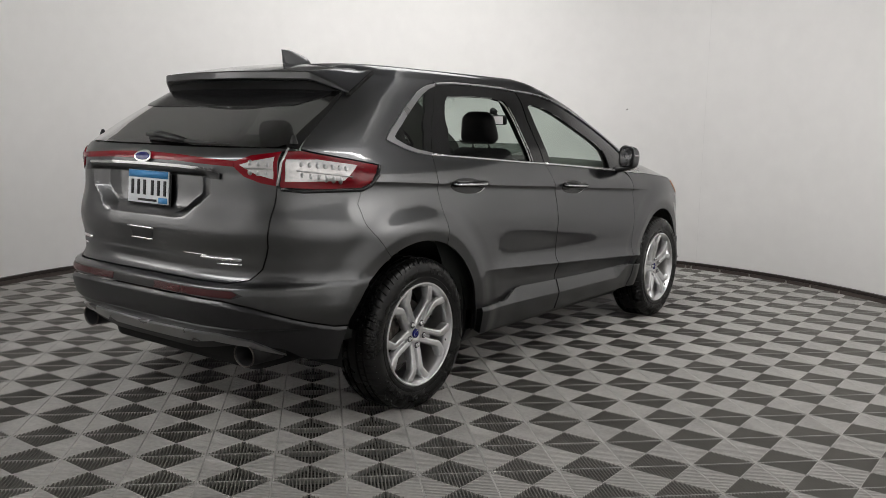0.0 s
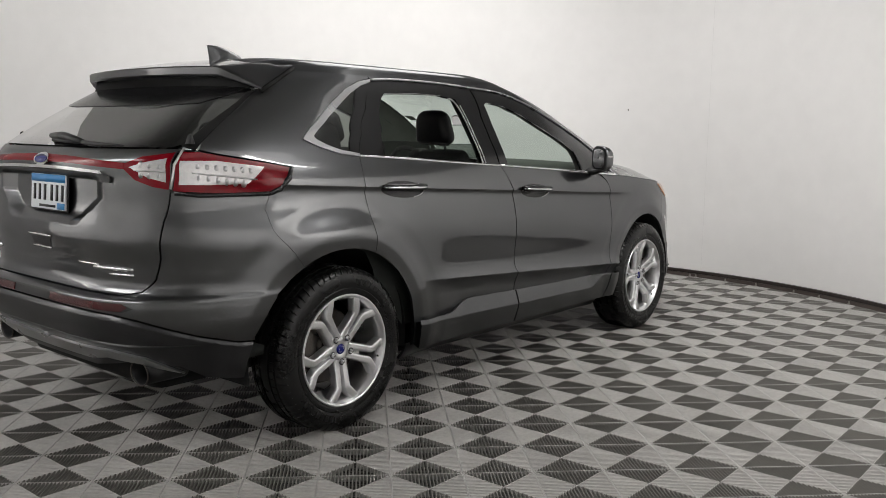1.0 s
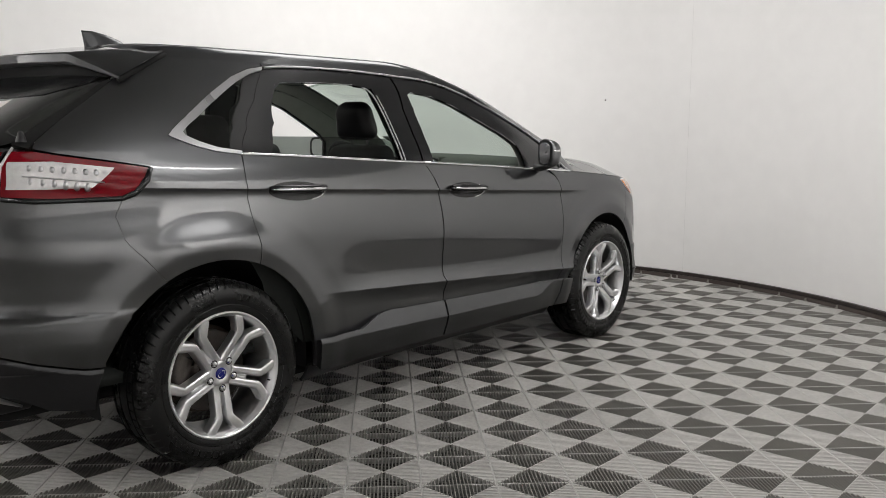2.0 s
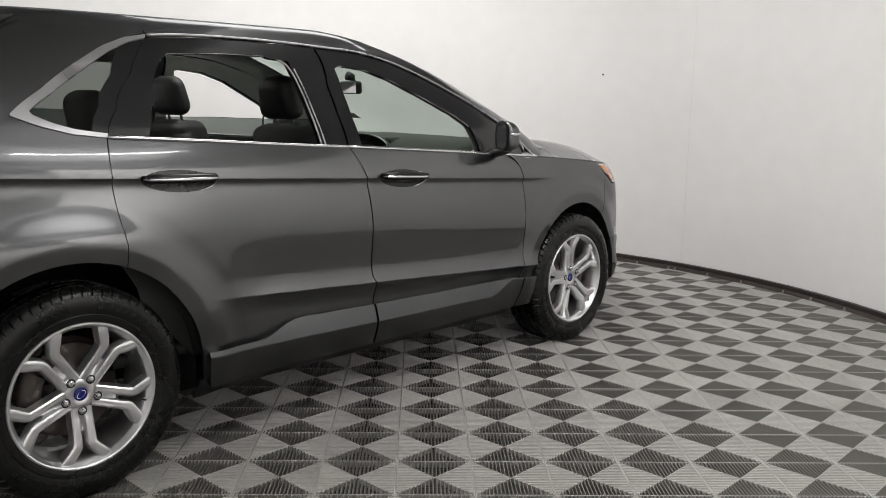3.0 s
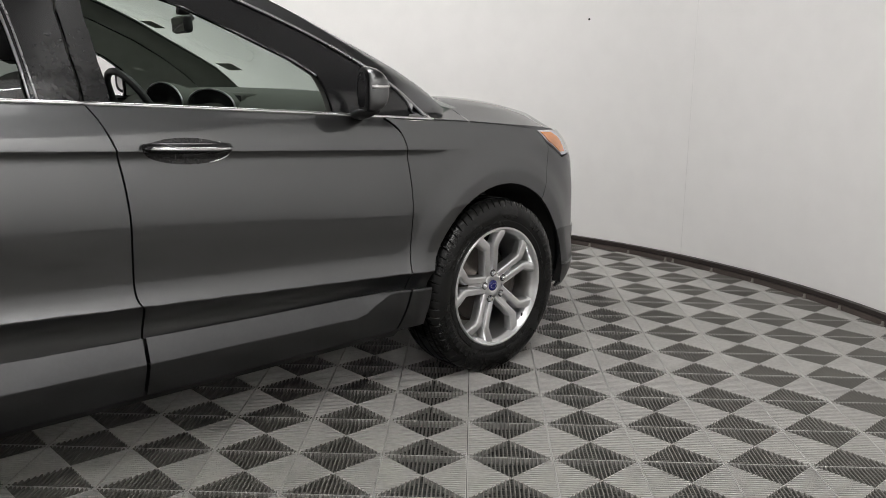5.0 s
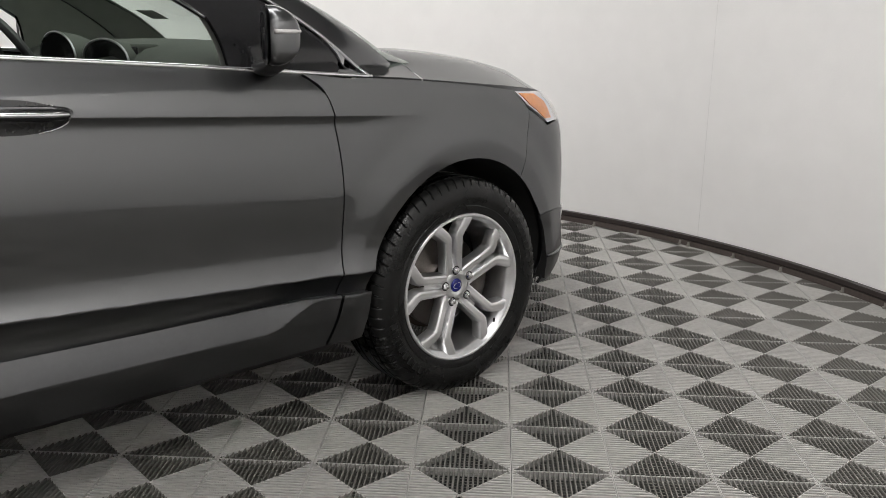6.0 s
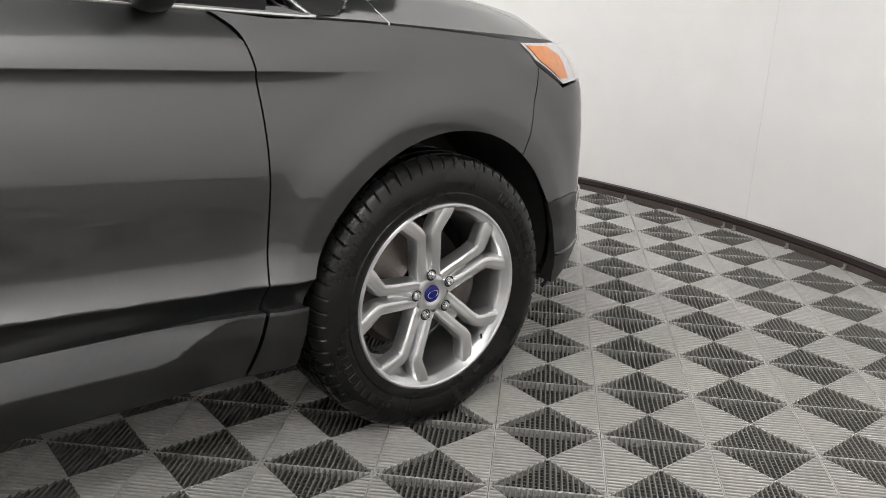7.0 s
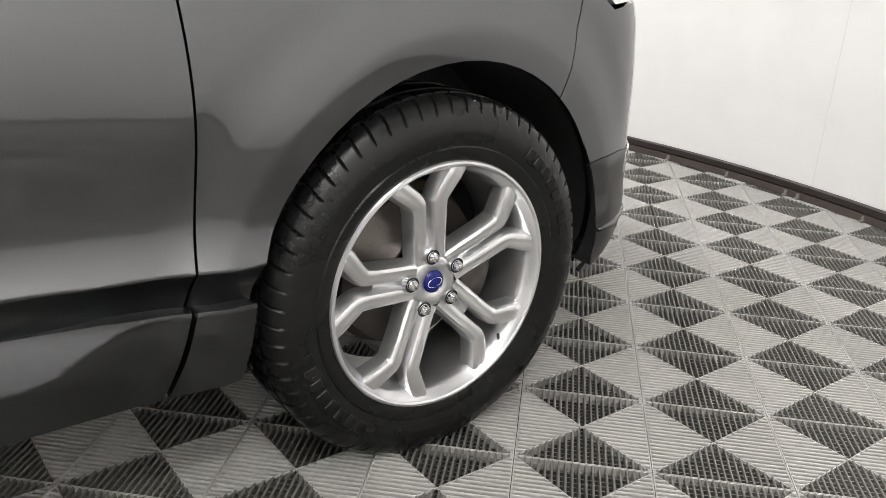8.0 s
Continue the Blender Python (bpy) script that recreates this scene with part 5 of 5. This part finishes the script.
hood("binnacle", -0.40, 2.12, 1.095, 0.19, 0.09, 0.092, "instrument hood")
hood("centre_hood", -0.02, 2.15, 1.100, 0.20, 0.09, 0.068, "centre display hood")
for x in (0.10,):
    v = part("air_vent", box(x - 0.075, x + 0.075, 2.10, 2.17, 1.10, 1.155, 0.014), M_DASHTOP, dashboard, "air vent in the dashboard")
    part("grille", box(x - 0.062, x + 0.062, 2.094, 2.12, 1.110, 1.146, 0.008), M_GLOSS, v, "black vent opening")
ring = lathe([(0.185 + 0.016 * math.cos(a), 0.016 * math.sin(a)) for a in np.linspace(0, 2 * math.pi, 11)], 48)
ring.transform(pose(-0.40, 1.90, 1.070, -62) @ pose(0, 0, 0, 0, 90, 0))
steer = part("steering_wheel", ring, M_LEATHER, car, "black leather steering wheel")
bm = cushion(0.17, 0.12, 0.06, 0.025)
bm.transform(pose(-0.40, 1.91, 1.065, 28))
part("hub", bm, M_LEATHER, steer)
for a in (0, 180, 270):
    d = Vector((math.cos(radians(a)), 0, math.sin(radians(a))))
    p0, p1 = (pose(-0.40, 1.90, 1.070, 28) @ (d * k) for k in (0.05, 0.18))
    part("spoke", tube([p0, p1], 0.014, 8, 0.6), M_SATINCHROME, steer)
part("column", tube([(-0.40, 1.93, 1.05), (-0.40, 2.10, 0.98)], 0.045, 12), M_DASH, steer)
bm = box(-0.13, 0.13, 1.05, 1.90, 0.45, 0.80, 0.04)
part("centre_console", bm, M_DASH, car, "dark centre console between the seats")
# inside mirror
bm = cushion(0.235, 0.035, 0.068, 0.016)
bm.transform(pose(0.02, 1.93, 1.422, 4, 0, -14))
im = part("inside_mirror", bm, M_BLACK, car, "black inside mirror on the windscreen")
part("stem", tube([(0.02, 1.945, 1.43), (0.01, 1.975, 1.45), (0.0, 1.965, 1.475), (0.0, 1.93, 1.485)], [0.012, 0.014, 0.02, 0.026], 10), M_BLACK, im)
bm = grid(lambda u, v: Vector((0.105 * u, -0.0185, 0.027 * v)), (-1, 0, 1), (-1, 0, 1))
bm.transform(pose(0.02, 1.93, 1.422, 4, 0, -14))
part("mirror_glass", bm, M_CHROME, im)
# headliner, floor
def liner(u, v):
    p = roof_point(u, 4 + v)
    k = 0.985
    return Vector((p.x * k, 0.55 + (p.y - 0.55) * k, p.z - 0.035))


bm = grid(liner, range(0, 200, 4), range(0, 11, 2), closed_u=True)
part("headliner", bm, M_HEAD, car, "grey cloth headliner")
bm = grid(lambda u, v: (lambda p, k: Vector((p.x * k, 0.55 + (p.y - 0.55) * k, p.z)))(full_skin(REF_Q[0] + (REF_Q[-1] - REF_Q[0]) * u / 50 if u <= 50 else 2 * REF_Q[-1] - (REF_Q[0] + (REF_Q[-1] - REF_Q[0]) * u / 50), 1.592 + 0.02 * v, True), 0.965), range(100), range(2), closed_u=True)
part("headliner_edge", bm, M_HEAD, car)
part("cabin_floor", box(-0.80, 0.80, -0.60, 2.60, 0.40, 0.44), M_DASH, car)
part("load_cover", box(-0.66, 0.66, -0.62, 0.06, 1.02, 1.04, 0.008), M_DASH, car, "dark load cover")
bm = grid(lambda u, v: Vector(((-0.76, 0.76)[u], 2.62 + 0.0 * v, 0.35 + 0.70 * v)), range(2), range(2))
part("bulkhead", bm, M_LINER, car)


# two small dark stickers inside the windscreen
for x0, x1, z0, z1 in ((-0.625, -0.585, 1.427, 1.457), (-0.680, -0.615, 1.236, 1.270)):
    panel("sticker", [FU(x0, z0), FU(x1, z0), FU(x1, z1), FU(x0, z1)], M_PILLAR, car, "small dark windscreen sticker", up=True, off=-0.008, gap=0, depth=0, step=0.02)
# ---------------------------------------------------------------- the rest of the room
base = structure(link("baseboard", curved_strip(ROOM_R - 0.034, ROOM_R - 0.001, 0.037, 0.062), M_TRIM), "dark brown vinyl base rail along the curved wall", "baseboard")
autosmooth(base, 40)
foot = structure(link("baseboard_foot", curved_strip(ROOM_R - 0.030, ROOM_R - 0.002, 0.0, 0.031), M_FOOT), "dark brown foot strip under the base rail", "baseboard")
autosmooth(foot, 40)
back = structure(link("baseboard_recess", curved_strip(ROOM_R - 0.018, ROOM_R - 0.002, 0.0315, 0.0365), M_LINER), "dark recess of the base rail", "baseboard")
X0, X1, Y0, Y1, WALL = -4.6, 6.0, -6.6, 5.9, 0.15
structure(link("ceiling", box(X0 - WALL, X1 + WALL, Y0 - WALL, Y1 + WALL, CEIL, CEIL + 0.15), M_CEIL, smooth=False), "plain grey ceiling over the studio", "ceiling")
structure(link("wall_east", box(X1, X1 + WALL, Y0, Y1, -0.02, CEIL), M_WALL, smooth=False), "plain white wall", "wall")
structure(link("wall_west", box(X0 - WALL, X0, Y0, Y1, -0.02, CEIL), M_WALL, smooth=False), "plain white wall", "wall")
structure(link("wall_south", box(X0 - WALL, X1 + WALL, Y0 - WALL, Y0, -0.02, CEIL), M_WALL, smooth=False), "plain white wall", "wall")
structure(link("wall_north", box(X0 - WALL, X1 + WALL, Y1, Y1 + WALL, -0.02, CEIL), M_WALL, smooth=False), "plain white wall", "wall")

# small clips that hold the base rail down
def clip_mesh():
    bm = box(-0.008, 0.008, -0.016, 0.002, 0.0, 0.010, 0.002)
    add_box(bm, -0.006, 0.006, -0.008, 0.002, 0.0, 0.026, 0.002)
    return bm


first = None
for k, deg in enumerate((62.5, 67.0, 70.8, 76.6, 81.3, 85.9, 86.8, 91.3, 96.1, 101.5)):
    x, y = on_arc(deg, ROOM_R - 0.031)
    m = pose(x, y, 0.0, 0, 0, deg - 90)
    if first is None:
        first = tagged(link("base_clip", clip_mesh(), M_CLIP, smooth=False), "small white plastic clip at the foot of the base rail", "clip", "base rail clips")
        first.matrix_world = m
    else:
        copy_thing(first, m)
# dark speck on the wall
x, y = on_arc(SPECK[0], ROOM_R - 0.001)
bm = lathe([(0.0, 0.003), (0.006, 0.0025), (0.008, 0.0)], 12)
bm.transform(pose(x, y, SPECK[1], 0, 0, SPECK[0] + 180))
tagged(link("wall_screw", bm, M_BLACK), "small dark screw head in the white wall", "screw")


# faint upright joint between two wall sheets
x, y = on_arc(85.4, ROOM_R)
structure(link("wall_trim", box(-0.002, 0.002, -0.0012, 0.004, 0.064, 2.78, 0.0, pose(x, y, 0, 0, 0, 85.4 - 90)), M_SEAM, smooth=False), "faint grey upright joint in the white wall", "trim")
# ---------------------------------------------------------------- floor: interlocking ribbed tiles, laid askew to the car
structure(link("floor", box(X0, X1, Y0, Y1, -0.16, -0.025), M_UNDER, smooth=False), "dark subfloor under grey ribbed floor tiles", "floor")
floor = bpy.data.objects["floor"]
TILE, TURNED, CORNER = 0.28447, radians(44.94), (1.2208, 3.1774)
RIBS, DEEP = 20, 0.024


def tile_mesh():
    """Four triangles of parallel ribs in a thin rim, the ribs at right angles to each edge, with low cross links."""
    bm = bmesh.new()
    gap, rim = 0.0009, 0.0022
    h = TILE / 2
    inner = h - gap - rim

    def slab(pts, top, bottom, spread=0.0):
        up = [bm.verts.new((x, y, top)) for x, y in pts]
        bm.faces.new(up)
        cx, cy = sum(p[0] for p in pts) / len(pts), sum(p[1] for p in pts) / len(pts)
        lo = [bm.verts.new((x, y, bottom)) for x, y in pts]
        for i in range(len(pts)):
            j = (i + 1) % len(pts)
            bm.faces.new((up[j], up[i], lo[i], lo[j]))

    def rib(turn, x, half, y0, dark):
        """A rounded rib from the edge at y0 to the tile's diagonal; dark: 1 takes the shade-coloured plastic."""
        sec = ((-1.1, -DEEP), (-1.0, -0.0022), (-0.55, 0.0), (0.55, 0.0), (1.0, -0.0022), (1.1, -DEEP))
        a = [bm.verts.new((*turn(x + k * half, y0), z)) for k, z in sec]
        b = [bm.verts.new((*turn(x + k * half, -abs(x + k * half) + 0.0), z)) for k, z in sec]
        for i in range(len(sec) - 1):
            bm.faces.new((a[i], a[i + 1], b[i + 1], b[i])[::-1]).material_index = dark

    o = h - gap
    for k in range(4):
        c, s = math.cos(k * math.pi / 2), math.sin(k * math.pi / 2)
        turn = lambda x, y: (c * x - s * y, s * x + c * y)
        slab([turn(-o, -o), turn(o, -o), turn(inner, -inner), turn(-inner, -inner)], -0.0010, -DEEP)
        w = 0.0007
        slab([turn(-inner, -inner), turn(-inner + 2 * w, -inner), turn(0, -2 * w), turn(0, 0)], -0.0012, -0.005)
        slab([turn(inner, -inner), turn(0, 0), turn(0, -2 * w), turn(inner - 2 * w, -inner)], -0.0012, -0.005)
        pitch = 2 * inner / RIBS
        # triangles with even k get the colour that holds the gaps' shade
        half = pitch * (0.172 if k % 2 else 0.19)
        for i in range(RIBS):
            x = -inner + pitch * (i + 0.5)
            if inner - abs(x) > 0.006:
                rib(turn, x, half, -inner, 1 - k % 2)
        for j in range(1, 9):
            y = -inner + j * inner / 9
            e = abs(y) - 0.004
            if e < 0.008:
                continue
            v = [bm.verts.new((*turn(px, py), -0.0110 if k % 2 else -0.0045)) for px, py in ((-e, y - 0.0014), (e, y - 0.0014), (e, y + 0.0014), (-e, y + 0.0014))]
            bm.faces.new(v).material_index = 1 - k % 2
    me = bpy.data.meshes.new("floor_tile")
    bm.to_mesh(me)
    bm.free()
    me.materials.append(M_TILE)
    me.materials.append(M_TILE_SHADED)
    return me


tile = tile_mesh()
ca, sa = math.cos(TURNED), math.sin(TURNED)
near, rest = [], []
for i in range(-60, 60):
    for j in range(-60, 60):
        u, v = (i + 0.5) * TILE, (j + 0.5) * TILE
        x, y = CORNER[0] + ca * u - sa * v, CORNER[1] + sa * u + ca * v
        if not (X0 + 0.2 < x < X1 - 0.2 and Y0 + 0.2 < y < Y1 - 0.2):
            continue
        d = math.hypot(x - ROOM_C[0], y - ROOM_C[1])
        ang = math.degrees(math.atan2(y - ROOM_C[1], x - ROOM_C[0])) % 360
        if d > ROOM_R + 0.20 and ARC0 < ang < ARC1:
            continue
        if y < -3.6 or x > 4.6:
            if y < -4.6 or x > 5.4:
                continue
        # distance from the stretch of floor beside the car that is passed most closely
        rank = math.hypot(x - 1.75, (y - 2.5) * 0.6)
        (near if abs(x) > 0.55 or y > 3.0 else rest).append((rank, x, y))
near.sort()
rest += near[300:]
for rank, x, y in near[:300]:
    t = new("tile", tile)
    t.parent = floor
    t.matrix_world = pose(x, y, 0, 0, 0, math.degrees(TURNED))
n0 = len(tile.vertices)
co = np.empty(n0 * 3)
tile.vertices.foreach_get("co", co)
co = co.reshape(-1, 3)
polys = [tuple(p.vertices) for p in tile.polygons]
R2 = np.array([[ca, sa], [-sa, ca]])
xy = co[:, :2] @ R2
verts, faces = [], []
for k, (rank, x, y) in enumerate(rest):
    verts.append(np.column_stack([xy + (x, y), co[:, 2]]))
    faces += [tuple(a + k * n0 for a in p) for p in polys]
me = bpy.data.meshes.new("far_tiles")
me.from_pydata(np.concatenate(verts).tolist(), [], faces)
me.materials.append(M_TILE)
me.materials.append(M_TILE_SHADED)
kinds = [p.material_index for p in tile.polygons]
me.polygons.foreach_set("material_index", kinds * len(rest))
far = tagged(new("floor_tiles", me), "grey ribbed plastic floor tiles", kind="stuff")
far.parent = floor
